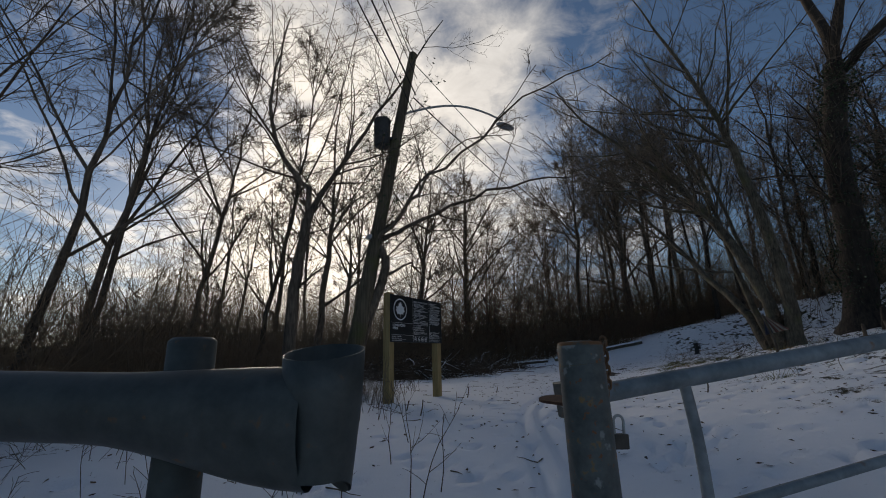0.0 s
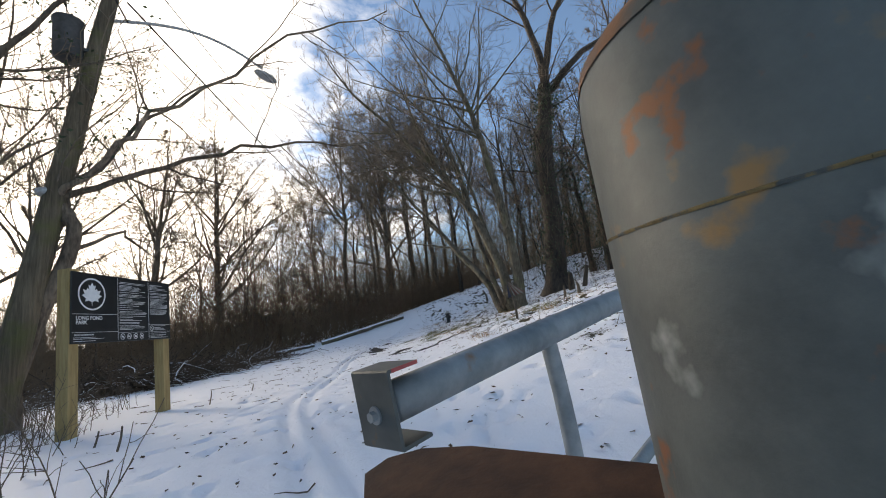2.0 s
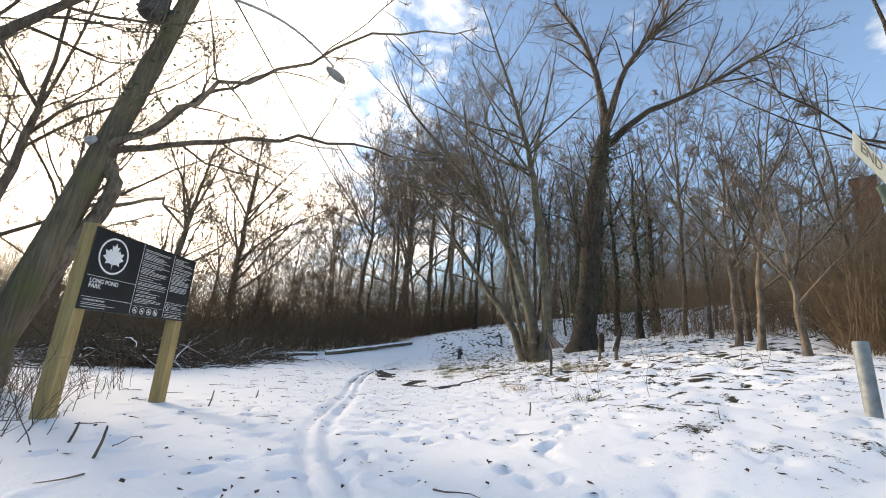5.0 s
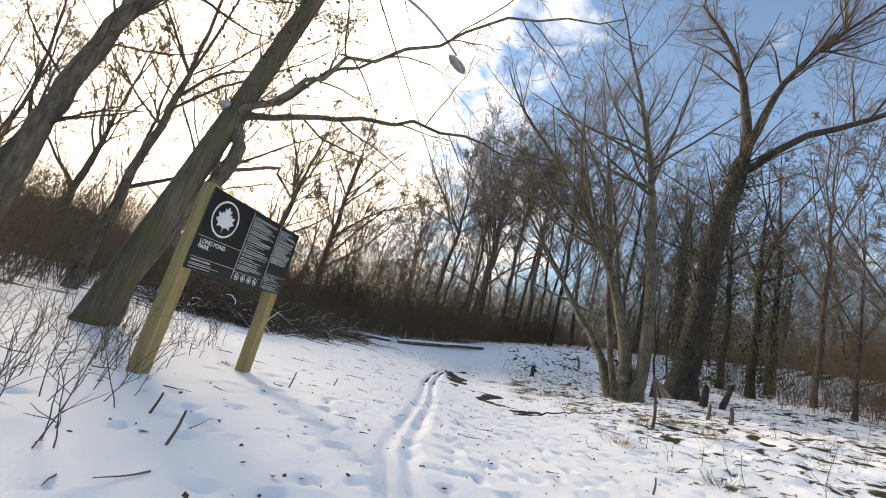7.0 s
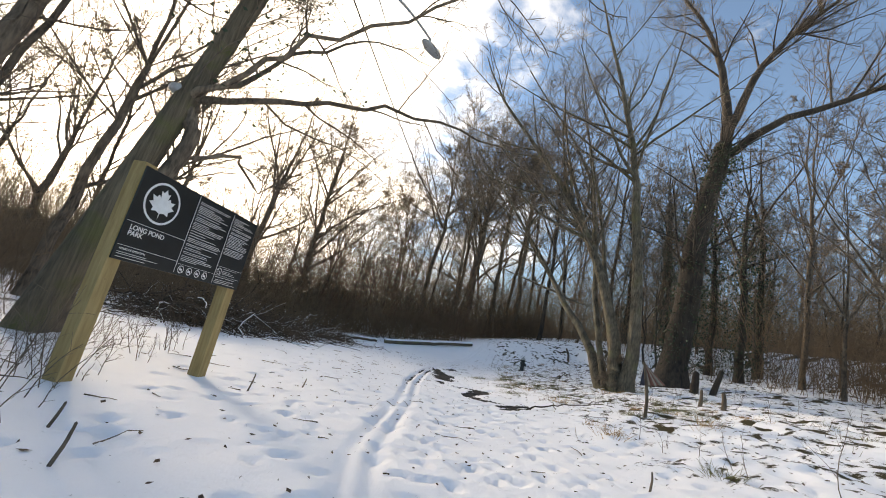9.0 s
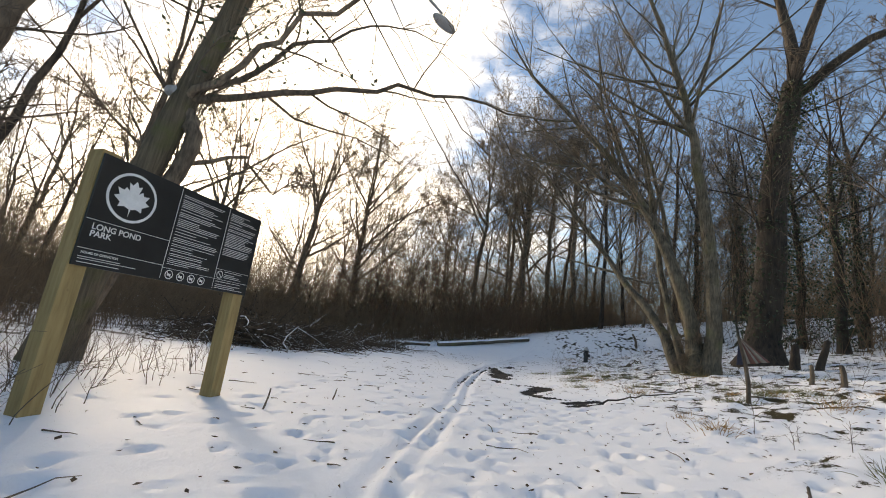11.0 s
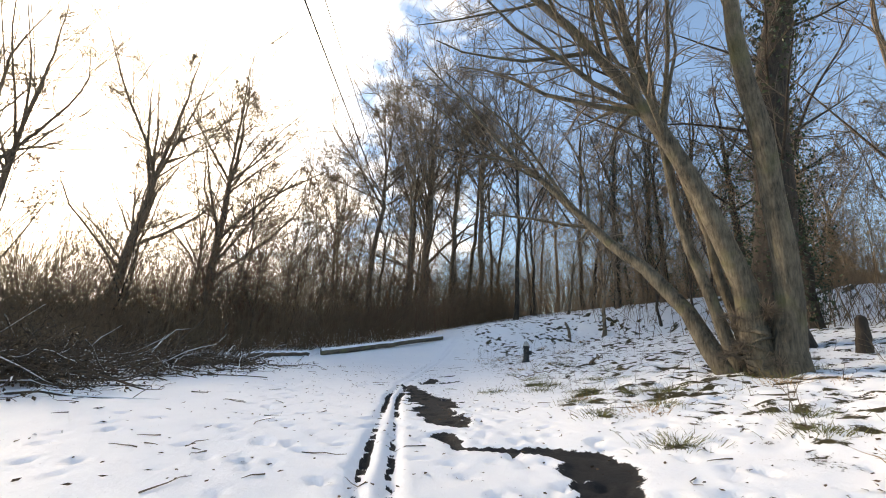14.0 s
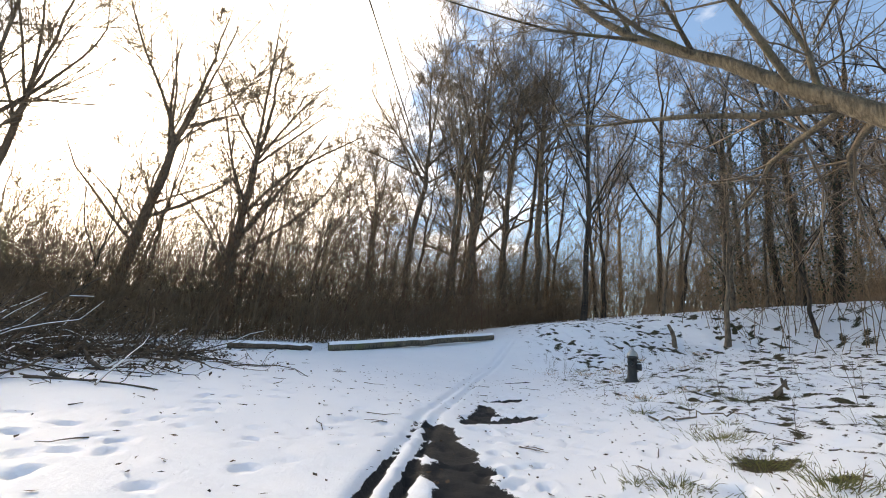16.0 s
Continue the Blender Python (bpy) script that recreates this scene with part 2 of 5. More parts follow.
SILVER = varied("worn_silver_paint", (0.30, 0.31, 0.30), (0.48, 0.49, 0.48), 14, 6, 0.5, 0.15, 0.004, metal=0.3)
CABLE, _, _, _ = material("black_cable", (0.012, 0.012, 0.013), 0.7)
GLASS, _gn, _gl, _gb = material("window_glass", (0.06, 0.09, 0.11), 0.06)
_gb.inputs["Specular IOR Level"].default_value = 0.8
CARGLASS, _, _, _ = material("tinted_car_glass", (0.012, 0.018, 0.03), 0.05)
HEADLIGHT, _, _, _hb = material("headlight_lens", (0.55, 0.57, 0.6), 0.1)
RED_EDGE = varied("red_paint", (0.30, 0.04, 0.04), (0.42, 0.08, 0.07), 12, 4, 0.6, 0.1, 0.003)
DARK_LEAF = varied("sodden_leaf", (0.035, 0.022, 0.013), (0.11, 0.066, 0.035), 9, 4, 0.9, 0.1)
FLAG_RED = varied("faded_red_cloth", (0.13, 0.06, 0.048), (0.20, 0.095, 0.075), 14, 5, 0.9, 0.2, 0.002)
FLAG_WHITE = varied("grimy_white_cloth", (0.20, 0.18, 0.15), (0.30, 0.27, 0.23), 14, 5, 0.9, 0.2, 0.002)
FLAG_BLUE = varied("faded_navy_cloth", (0.03, 0.035, 0.06), (0.06, 0.065, 0.10), 14, 5, 0.9, 0.2, 0.002)
PILE_WOOD = varied("cut_brushwood", (0.04, 0.029, 0.02), (0.14, 0.098, 0.064), 4, 6, 0.95, 0)
SNOW_CAP = varied("settled_snow", (0.80, 0.82, 0.85), (0.88, 0.89, 0.91), 3, 8, 0.7, 0.5, 0.02)


# ---- building helpers ----
def link_mesh(name, verts, faces, mat, parent=None, label="", smooth=False):
    me = bpy.data.meshes.new(name)
    verts, faces = np.asarray(verts, np.float32).reshape(-1, 3), np.asarray(faces, np.int32)
    k = faces.shape[1]
    me.vertices.add(len(verts))
    me.vertices.foreach_set("co", verts.ravel())
    me.loops.add(faces.size)
    me.loops.foreach_set("vertex_index", faces.ravel())
    me.polygons.add(len(faces))
    me.polygons.foreach_set("loop_start", np.arange(0, faces.size, k, dtype=np.int32))
    if smooth:
        me.polygons.foreach_set("use_smooth", np.ones(len(faces), bool))
    me.update(calc_edges=True)
    me.materials.append(mat)
    ob = new(name, me)
    ob.parent = parent
    if label:
        ob["label"] = label
    return ob


def part(name, bm, mat, parent=None, label="", smooth=False):
    me = bpy.data.meshes.new(name)
    bm.normal_update()
    for f in bm.faces:
        f.smooth = smooth
    bm.to_mesh(me)
    bm.free()
    me.materials.append(mat)
    ob = new(name, me)
    ob.parent = parent
    if label:
        ob["label"] = label
    return ob


def thing(name, m, label, category, group="", kind=""):
    e = new(name)
    e.empty_display_size = 0.1
    e.matrix_world = m
    return tagged(e, label, category, group, kind)


def box(bm, x0, x1, y0, y1, z0, z1, m=None, bev=0.0):
    r = bmesh.ops.create_cube(bm, size=1.0)
    t = Matrix.Translation(((x0 + x1) / 2, (y0 + y1) / 2, (z0 + z1) / 2)) @ Matrix.Diagonal((x1 - x0, y1 - y0, z1 - z0, 1))
    bmesh.ops.transform(bm, matrix=(m or Matrix()) @ t, verts=r["verts"])
    if bev:
        es = list({e for v in r["verts"] for e in v.link_edges})
        bmesh.ops.bevel(bm, geom=es, offset=bev, segments=2, affect="EDGES", profile=0.6)
    return bm


def boxed(*a, **k):
    return box(bmesh.new(), *a, **k)


def rod(bm, a, b, r0, r1=None, n=16, caps=True):
    a, b = Vector(a), Vector(b)
    d = b - a
    m = Matrix.Translation((a + b) / 2) @ d.to_track_quat("Z", "Y").to_matrix().to_4x4()
    bmesh.ops.create_cone(bm, cap_ends=caps, segments=n, radius1=r0, radius2=r0 if r1 is None else r1, depth=d.length, matrix=m)
    return bm


def lathe(profile, n=24, z_axis=True):
    bm = bmesh.new()
    rings = []
    for r, z in profile:
        rings.append([bm.verts.new((r * math.cos(2 * math.pi * i / n), r * math.sin(2 * math.pi * i / n), z)) for i in range(n)])
    for a, b in zip(rings, rings[1:]):
        for i in range(n):
            bm.faces.new((a[i], a[(i + 1) % n], b[(i + 1) % n], b[i]))
    return bm


def outline(bm, pts, depth, m=None):
    """A flat plate from an outline in its own x-z plane, thick along y."""
    f = [bm.verts.new((x, 0, z)) for x, z in pts]
    b = [bm.verts.new((x, depth, z)) for x, z in pts]
    bm.faces.new(f)
    bm.faces.new(b[::-1])
    k = len(pts)
    for i in range(k):
        bm.faces.new((f[i], b[i], b[(i + 1) % k], f[(i + 1) % k]))
    bmesh.ops.recalc_face_normals(bm, faces=bm.faces)
    if m:
        bmesh.ops.transform(bm, matrix=m, verts=bm.verts)
    return bm


def tubes(lines, sides):
    """Vertices and quads of tapered tubes along many polylines; lines: (points n x 3, radii n)."""
    by = {}
    for p, r in lines:
        by.setdefault(len(p), []).append((p, r))
    vs, fs, base = [], [], 0
    for n, group in by.items():
        P = np.array([g[0] for g in group])
        R = np.array([g[1] for g in group])
        m = len(group)
        T = np.gradient(P, axis=1)
        T /= np.linalg.norm(T, axis=2, keepdims=True) + 1e-9
        ref = np.where(np.abs(T[:, :1, 2:3]) > 0.8, np.array([1.0, 0.0, 0.0]), np.array([0.0, 0.0, 1.0]))
        U = np.cross(T, ref)
        U /= np.linalg.norm(U, axis=2, keepdims=True) + 1e-9
        V = np.cross(T, U)
        a = np.arange(sides) * 2 * np.pi / sides
        ring = P[:, :, None] + R[:, :, None, None] * (U[:, :, None] * np.cos(a)[:, None] + V[:, :, None] * np.sin(a)[:, None])
        vs.append(ring.reshape(-1, 3))
        i, j, k = np.meshgrid(np.arange(m), np.arange(n - 1), np.arange(sides), indexing="ij")
        k2 = (k + 1) % sides
        at = base + (i * n + j) * sides
        fs.append(np.stack([at + k, at + k2, at + sides + k2, at + sides + k], -1).reshape(-1, 4))
        base += m * n * sides
    return np.concatenate(vs), np.concatenate(fs)


def bend(rng, start, way, length, n, wander, up):
    """A branch's polyline: it wanders, and turns up towards the light."""
    pts = [np.array(start, float)]
    d = np.array(way, float)
    step = length / (n - 1)
    for _ in range(n - 1):
        d = d + rng.normal(0, wander, 3) + np.array([0, 0, up])
        d /= np.linalg.norm(d)
        pts.append(pts[-1] + d * step)
    return np.array(pts)


def spread(rng, way, angle):
    d = np.array(way, float)
    o = rng.normal(0, 1, 3)
    o -= d * o.dot(d)
    o /= np.linalg.norm(o) + 1e-9
    return d * math.cos(angle) + o * math.sin(angle)


def sprout(rng, line, radii, count, lo, hi, length, n, rfac, rmin, wander, up, angle=(0.5, 1.1)):
    """Side branches along a parent between the shares lo and hi of its length."""
    out = []
    k = len(line) - 1
    for _ in range(count):
        s = rng.uniform(lo, hi)
        i = min(int(s * k), k - 1)
        f = s * k - i
        p = line[i] * (1 - f) + line[i + 1] * f
        r = radii[i] * (1 - f) + radii[i + 1] * f
        d = line[i + 1] - line[i]
        d = spread(rng, d / (np.linalg.norm(d) + 1e-9), rng.uniform(*angle))
        L = length * rng.uniform(0.55, 1.15) * (1.15 - 0.55 * s)
        q = bend(rng, p, d, L, n, wander, up)
        r0 = max(min(r * rfac, L * 0.015), rmin)
        out.append((q, np.linspace(r0, max(rmin * 0.7, r0 * 0.25), n)))
    return out


def tree_lines(rng, limbs, twig_r=0.006, counts=(7, 6, 5), lengths=(0.42, 0.45, 0.5), lo=0.3, up=0.04, wander=0.12, steps=(6, 5, 3)):
    """From main limbs (points, radii): branches, twigs and twiglets."""
    wood, fine = list(limbs), []
    for p, r in limbs:
        L = np.linalg.norm(np.diff(p, axis=0), axis=1).sum()
        b1 = sprout(rng, p, r, counts[0], lo, 1.0, L * lengths[0], steps[0], 0.5, twig_r * 2.2, wander, up)
        wood += b1
        for q, s in b1:
            L1 = np.linalg.norm(q[-1] - q[0])
            b2 = sprout(rng, q, s, counts[1], 0.15, 1.0, L1 * lengths[1], steps[1], 0.5, twig_r * 1.3, wander * 1.1, up)
            fine += b2
            for u, w in b2:
                L2 = np.linalg.norm(u[-1] - u[0])
                fine += sprout(rng, u, w, counts[2], 0.15, 1.0, max(L2 * lengths[2], 0.25), steps[2], 0.6, twig_r, wander, up)
    return wood, fine


def resampled(points, n, rng, rough=0.05):
    p = np.array(points, float)
    s = np.linspace(0, len(p) - 1, n)
    i = np.minimum(s.astype(int), len(p) - 2)
    f = (s - i)[:, None]
    pm = np.vstack([2 * p[0] - p[1], p, 2 * p[-1] - p[-2]])
    a, b, c, d = pm[i], pm[i + 1], pm[i + 2], pm[i + 3]
    q = 0.5 * (2 * b + (c - a) * f + (2 * a - 5 * b + 4 * c - d) * f ** 2 + (3 * b - a - 3 * c + d) * f ** 3)
    q[1:] += rng.normal(0, rough, (n - 1, 3))
    return q


def limb(rng, points, r0, r1, n=16, rough=0.04, flare=1.35):
    p = resampled(points, n, rng, rough)
    r = np.linspace(r0, r1, n)
    r[0] *= flare
    r[1] *= 1 + (flare - 1) * 0.3
    return p, r


def leaves_at(rng, spots, size, per=1, spread_by=0.1):
    """Small bent leaf blades of two triangles each pair, round given places."""
    c = np.repeat(np.array(spots, float), per, 0)
    c = c + rng.normal(0, spread_by, c.shape)
    m = len(c)
    a = rng.normal(0, 1, (m, 3))
    a /= np.linalg.norm(a, axis=1, keepdims=True)
    b = np.cross(a, rng.normal(0, 1, (m, 3)))
    b /= np.linalg.norm(b, axis=1, keepdims=True)
    s = size * rng.uniform(0.6, 1.3, (m, 1))
    nrm = np.cross(a, b) * s * 0.25
    v = np.stack([c - a * s, c + b * s * 0.55 + nrm, c + a * s, c - b * s * 0.55 + nrm], 1).reshape(-1, 3)
    f = np.arange(m * 4).reshape(-1, 4)
    return v, f


def make_tree(name, at, limbs, rng, label, bark=None, twig_r=0.006, counts=(7, 6, 5), lengths=(0.42, 0.45, 0.5), lo=0.3,
              group="", up=0.04, wander=0.12, sides=10, dead_leaves=0, steps=(6, 5, 3)):
    """A bare tree: its wood and its crown of twigs; limbs are polylines relative to the foot."""
    bark = bark or BARK
    e = thing(name, Matrix.Translation(at), label, "tree", group)
    wood, fine = tree_lines(rng, limbs, twig_r, counts, lengths, lo, up, wander, steps)
    k = len(limbs)
    for i, (p, r) in enumerate(wood[:k]):
        v, f = tubes([(p, r)], sides)
        link_mesh("trunk" if i == 0 else "limb", v, f, bark, e, smooth=True)
    v, f = tubes(wood[k:], 5 if steps[0] > 4 else 3)
    tagged(link_mesh("branchwork", v, f, bark, e, smooth=True), kind="stuff")
    v, f = tubes(fine, 3)
    tagged(link_mesh("crown", v, f, TWIG, e, smooth=True), kind="stuff")
    if dead_leaves:
        ends = [p[-1] for p, r in fine]
        pick = rng.integers(0, len(ends), dead_leaves)
        v, f = leaves_at(rng, [ends[i] for i in pick], 0.07, 1, 0.12)
        tagged(link_mesh("foliage", v, f, LEAF, e, "withered brown leaves still clinging"), kind="stuff")
    return e


# ---- ground ----
def lines_between(fine0, fine1, step, far0, far1):
    mid = list(np.arange(fine0, fine1, step))
    right, left, s, a = [], [], step, fine1
    while a < far1:
        right.append(a)
        s *= 1.09
        a += s
    s, a = step, fine0 - step
    while a > far0:
        left.append(a)
        s *= 1.09
        a -= s
    return np.array(left[::-1] + mid + right + [far1 + 0.01])


def vnoise(x, y, freq, seed):
    """Smooth value noise on arrays."""
    r = np.random.default_rng(seed).random((257, 257))
    u, v = x * freq + 1000.3, y * freq + 1000.7
    i, j = np.floor(u).astype(int), np.floor(v).astype(int)
    fu, fv = u - i, v - j
    fu, fv = fu * fu * (3 - 2 * fu), fv * fv * (3 - 2 * fv)
    i, j, i2, j2 = i % 257, j % 257, (i + 1) % 257, (j + 1) % 257
    return (r[i, j] * (1 - fu) * (1 - fv) + r[i2, j] * fu * (1 - fv) + r[i, j2] * (1 - fu) * fv + r[i2, j2] * fu * fv) - 0.5


def seg_dist(x, y, pts):
    best, side = np.full(x.shape, 1e9), np.zeros(x.shape)
    for (ax, ay), (bx, by) in zip(pts, pts[1:]):
        dx, dy = bx - ax, by - ay
        t = np.clip(((x - ax) * dx + (y - ay) * dy) / (dx * dx + dy * dy), 0, 1)
        ox, oy = x - ax - t * dx, y - ay - t * dy
        d = np.hypot(ox, oy)
        s = np.sign(ox * dy - oy * dx)
        side = np.where(d < best, s, side)
        best = np.minimum(best, d)
    return best * side


TRACK = ((0.70, 1.0), (0.73, 2.4), (0.82, 3.7), (1.0, 4.7), (1.45, 6.0), (2.3, 8.35), (3.2, 11.4), (4.1, 13.8), (5.0, 16.2), (6.2, 18.9), (9.0, 23.6), (13.5, 29.0))
# bare wet asphalt: runs of x, y, half width
BARE = (((6.1, 18.4, 0.12), (5.9, 17.3, 0.24), (5.65, 16.3, 0.26), (5.5, 15.4, 0.42), (5.0, 14.3, 0.30), (4.8, 13.4, 0.24)),
        ((4.4, 12.75, 0.10), (4.3, 12.2, 0.09), (4.95, 11.75, 0.10), (5.05, 11.3, 0.16), (4.8, 10.9, 0.30), (4.4, 10.5, 0.15), (4.15, 10.05, 0.12), (4.15, 9.45, 0.12), (4.5, 9.1, 0.09)),
        ((4.4, 8.8, 0.16), (4.75, 8.75, 0.17)), ((4.2, 8.35, 0.12), (4.4, 8.4, 0.1)),
        ((7.45, 19.8, 0.12), (7.2, 19.2, 0.17), (6.6, 18.5, 0.12), (7.6, 18.8, 0.16)), ((7.7, 20.2, 0.1), (8.4, 20.3, 0.12)), ((9.4, 22.6, 0.09), (9.9, 22.6, 0.08)))
gx, gy = lines_between(-2.2, 19.0, 0.058, -260, 260), lines_between(-2.6, 27.0, 0.058, -200, 330)
GX, GY = np.meshgrid(gx, gy, indexing="ij")
Z = ground_z(GX, GY)
Z += 0.04 * vnoise(GX, GY, 0.45, 1) + 0.022 * vnoise(GX, GY, 1.6, 2) + 0.012 * vnoise(GX, GY, 4.5, 3)
far = np.clip((np.hypot(GX - 5, GY - 12) - 30) / 60, 0, 1)
Z += far * 3.0 * vnoise(GX, GY, 0.02, 4)
east = GX - xt(GY)
# tussocky bank under thin snow
bankw = np.clip((east - 1.6) / 2.0, 0, 1) * np.clip((GY + 1 - 0.25 * east) / 4, 0, 1)
Z += bankw * (0.09 * vnoise(GX, GY, 1.9, 5) + 0.06 * vnoise(GX, GY, 5.0, 6))
tr = seg_dist(GX, GY, TRACK)
width = 0.10 + 0.03 * vnoise(GX, GY, 0.8, 19)
rut = np.exp(-((np.abs(tr) - width) / 0.048) ** 2)
ridge = np.exp(-(tr / 0.05) ** 2) + 0.7 * np.exp(-((np.abs(tr) - 0.26) / 0.05) ** 2)
Z += (-0.055 * rut + 0.010 * ridge) * (0.8 + 0.9 * vnoise(GX, GY, 2.1, 20))
# footprints, in walked lines and scattered
rngf = np.random.default_rng(7)
prints = []
for sx, sy, ex, ey, off in ((1.2, 0.5, 6.3, 17.5, 0.45), (1.6, 1.5, 4.2, 8.8, 0.9), (0.0, 2.5, 3.4, 15.0, -0.5), (-0.6, 4.0, 1.6, 14.5, -0.9), (2.5, 0.2, 7.5, 3.5, 0.0),
                            (1.2, -0.8, 6.0, 2.2, 0.0), (2.0, 2.5, 6.5, 6.0, 0.3), (3.0, 14.0, 4.4, 22.0, -1.0), (2.2, 12.0, 3.9, 20.0, -0.8), (0.9, 3.0, 3.0, 8.5, 0.25)):
    L = math.hypot(ex - sx, ey - sy)
    for i in range(int(L / 0.42)):
        f = (i + rngf.uniform(-0.2, 0.2)) * 0.42 / L
        a = math.atan2(ex - sx, ey - sy) + rngf.normal(0, 0.2)
        prints.append((sx + (ex - sx) * f + off * 0.3 + (0.11 if i % 2 else -0.11) + rngf.normal(0, 0.06), sy + (ey - sy) * f + rngf.normal(0, 0.06), a, rngf.uniform(0.35, 0.7)))
for _ in range(1150):
    py_ = rngf.uniform(-1, 21)
    prints.append((xt(py_) + rngf.normal(0.8, 2.2), py_, rngf.uniform(0, 3.1), rngf.uniform(0.25, 0.6)))
for fx, fy, fa, fs in prints:
    i0, i1 = np.searchsorted(gx, (fx - 0.35, fx + 0.35))
    j0, j1 = np.searchsorted(gy, (fy - 0.35, fy + 0.35))
    lx, ly = GX[i0:i1, j0:j1] - fx, GY[i0:i1, j0:j1] - fy
    u, v = lx * math.sin(fa) + ly * math.cos(fa), lx * math.cos(fa) - ly * math.sin(fa)
    q = (u / (0.05 + 0.08 * fs)) ** 2 + (v / (0.035 + 0.022 * fs)) ** 2
    Z[i0:i1, j0:j1] += -0.09 * fs * np.exp(-q ** 1.6) + 0.016 * fs * np.exp(-(np.sqrt(q) - 1.5) ** 2 * 5)
# bare asphalt patches
bare = np.full(GX.shape, -1.0)
for run in BARE:
    for (ax, ay, aw), (bx, by, bw) in zip(run, run[1:]):
        dx, dy = bx - ax, by - ay
        q = np.clip(((GX - ax) * dx + (GY - ay) * dy) / (dx * dx + dy * dy), 0, 1)
        bare = np.maximum(bare, np.clip(1.0 - np.hypot(GX - ax - q * dx, GY - ay - q * dy) / (aw + (bw - aw) * q) * 0.9, -1, 1))
bare = np.maximum(bare, np.clip(np.exp(-((np.abs(tr) - width) / 0.062) ** 2) - 0.50 + 0.5 * vnoise(GX, GY, 1.1, 15), -1, 1) * np.clip((GY - 9.5) / 3, 0, 1) * np.clip((19 - GY) / 2, 0, 1) * 3.0 - 0.7)
bare = bare + 0.6 * vnoise(GX, GY, 2.7, 8) + 0.9 * vnoise(GX, GY, 7.0, 9)
Z -= 0.035 * np.clip(bare * 4, 0, 1)
# grass and litter showing through on the bank and under the trees
litter = bankw * (0.55 * vnoise(GX, GY, 0.8, 10) + 1.1 * vnoise(GX, GY, 3.4, 11) + 2.6 * vnoise(GX, GY, 7.0, 16)) - 0.39
for cx, cy, rr, amt in ((10.6, 12.8, 1.3, 0.6), (14.6, 14.5, 1.5, 0.5), (7.6, 8.0, 0.8, 0.4), (8.2, 12.9, 0.8, 0.6), (7.57, 13.88, 0.3, 0.8), (7.0, 13.45, 0.4, 0.8), (6.9, 10.45, 0.4, 0.8), (6.45, 12.5, 0.3, 0.8), (6.6, 7.76, 0.45, 0.8), (9.04, 15.1, 0.35, 0.8), (5.9, 11.1, 0.25, 0.8), (8.1, 16.0, 0.3, 0.8), (8.05, 15.4, 0.35, 0.8), (7.1, 15.9, 0.25, 0.8), (7.9, 14.15, 0.35, 0.8), (-2.9, 8.2, 0.7, 0.4), (-3.95, 7.0, 0.6, 0.4), (9.6, 9.6, 1.2, 0.15)):
    litter += amt * np.exp(-((GX - cx) ** 2 + (GY - cy) ** 2) / rr ** 2) * (0.45 + 1.5 * vnoise(GX, GY, 3.4, 12) + 2.4 * vnoise(GX, GY, 7.0, 17))
woods = np.clip((-3.3 + 1.4 * np.clip((GY - 12) / 3, 0, 1) + 0.4 * np.clip(GY - 14, 0, 9) + 0.9 * np.clip(GY - 23, 0, 40) - GX) / 2.5, 0, 1) + np.clip((GY - 27 - 0.5 * np.clip(GX - 8, 0, 40)) / 6, 0, 1) + np.clip((east - 16) / 8, 0, 1) * np.clip((GY - 6) / 4, 0, 1)
woods = np.clip(woods, 0, 1)
litter += woods * (0.22 + 1.1 * vnoise(GX, GY, 0.9, 13) + 1.2 * vnoise(GX, GY, 3.1, 14) + 1.0 * vnoise(GX, GY, 7.0, 18))
N0, N1 = len(gx), len(gy)
I, J = np.meshgrid(np.arange(N0 - 1), np.arange(N1 - 1), indexing="ij")
quads = np.stack([I * N1 + J, (I + 1) * N1 + J, (I + 1) * N1 + J + 1, I * N1 + J + 1], -1).reshape(-1, 4)

SNOW, n_, l_, b_ = material("snow_over_ground", (0.86, 0.88, 0.91), 0.65)
b_.inputs["Specular IOR Level"].default_value = 0.12
tc = n_.new("ShaderNodeTexCoord")


def sn(scale, detail, rough=0.6):
    q = n_.new("ShaderNodeTexNoise")
    q.inputs["Scale"].default_value, q.inputs["Detail"].default_value, q.inputs["Roughness"].default_value = scale, detail, rough
    l_.new(tc.outputs["Object"], q.inputs[0])
    return q.outputs[0]


def sm_(op, a, b=0.0, c=0.0, clamp=False):
    q = n_.new("ShaderNodeMath")
    q.operation, q.use_clamp = op, clamp
    for i, v in enumerate((a, b, c)):
        if isinstance(v, (int, float)):
            q.inputs[i].default_value = v
        else:
            l_.new(v, q.inputs[i])
    return q.outputs[0]


def smix(f, a, b):
    q = n_.new("ShaderNodeMixRGB")
    l_.new(f, q.inputs[0])
    for i, v in ((1, a), (2, b)):
        if isinstance(v, tuple):
            q.inputs[i].default_value = (*v, 1)
        else:
            l_.new(v, q.inputs[i])
    return q.outputs[0]


def sattr(name):
    q = n_.new("ShaderNodeAttribute")
    q.attribute_name = name
    return q.outputs["Fac"]


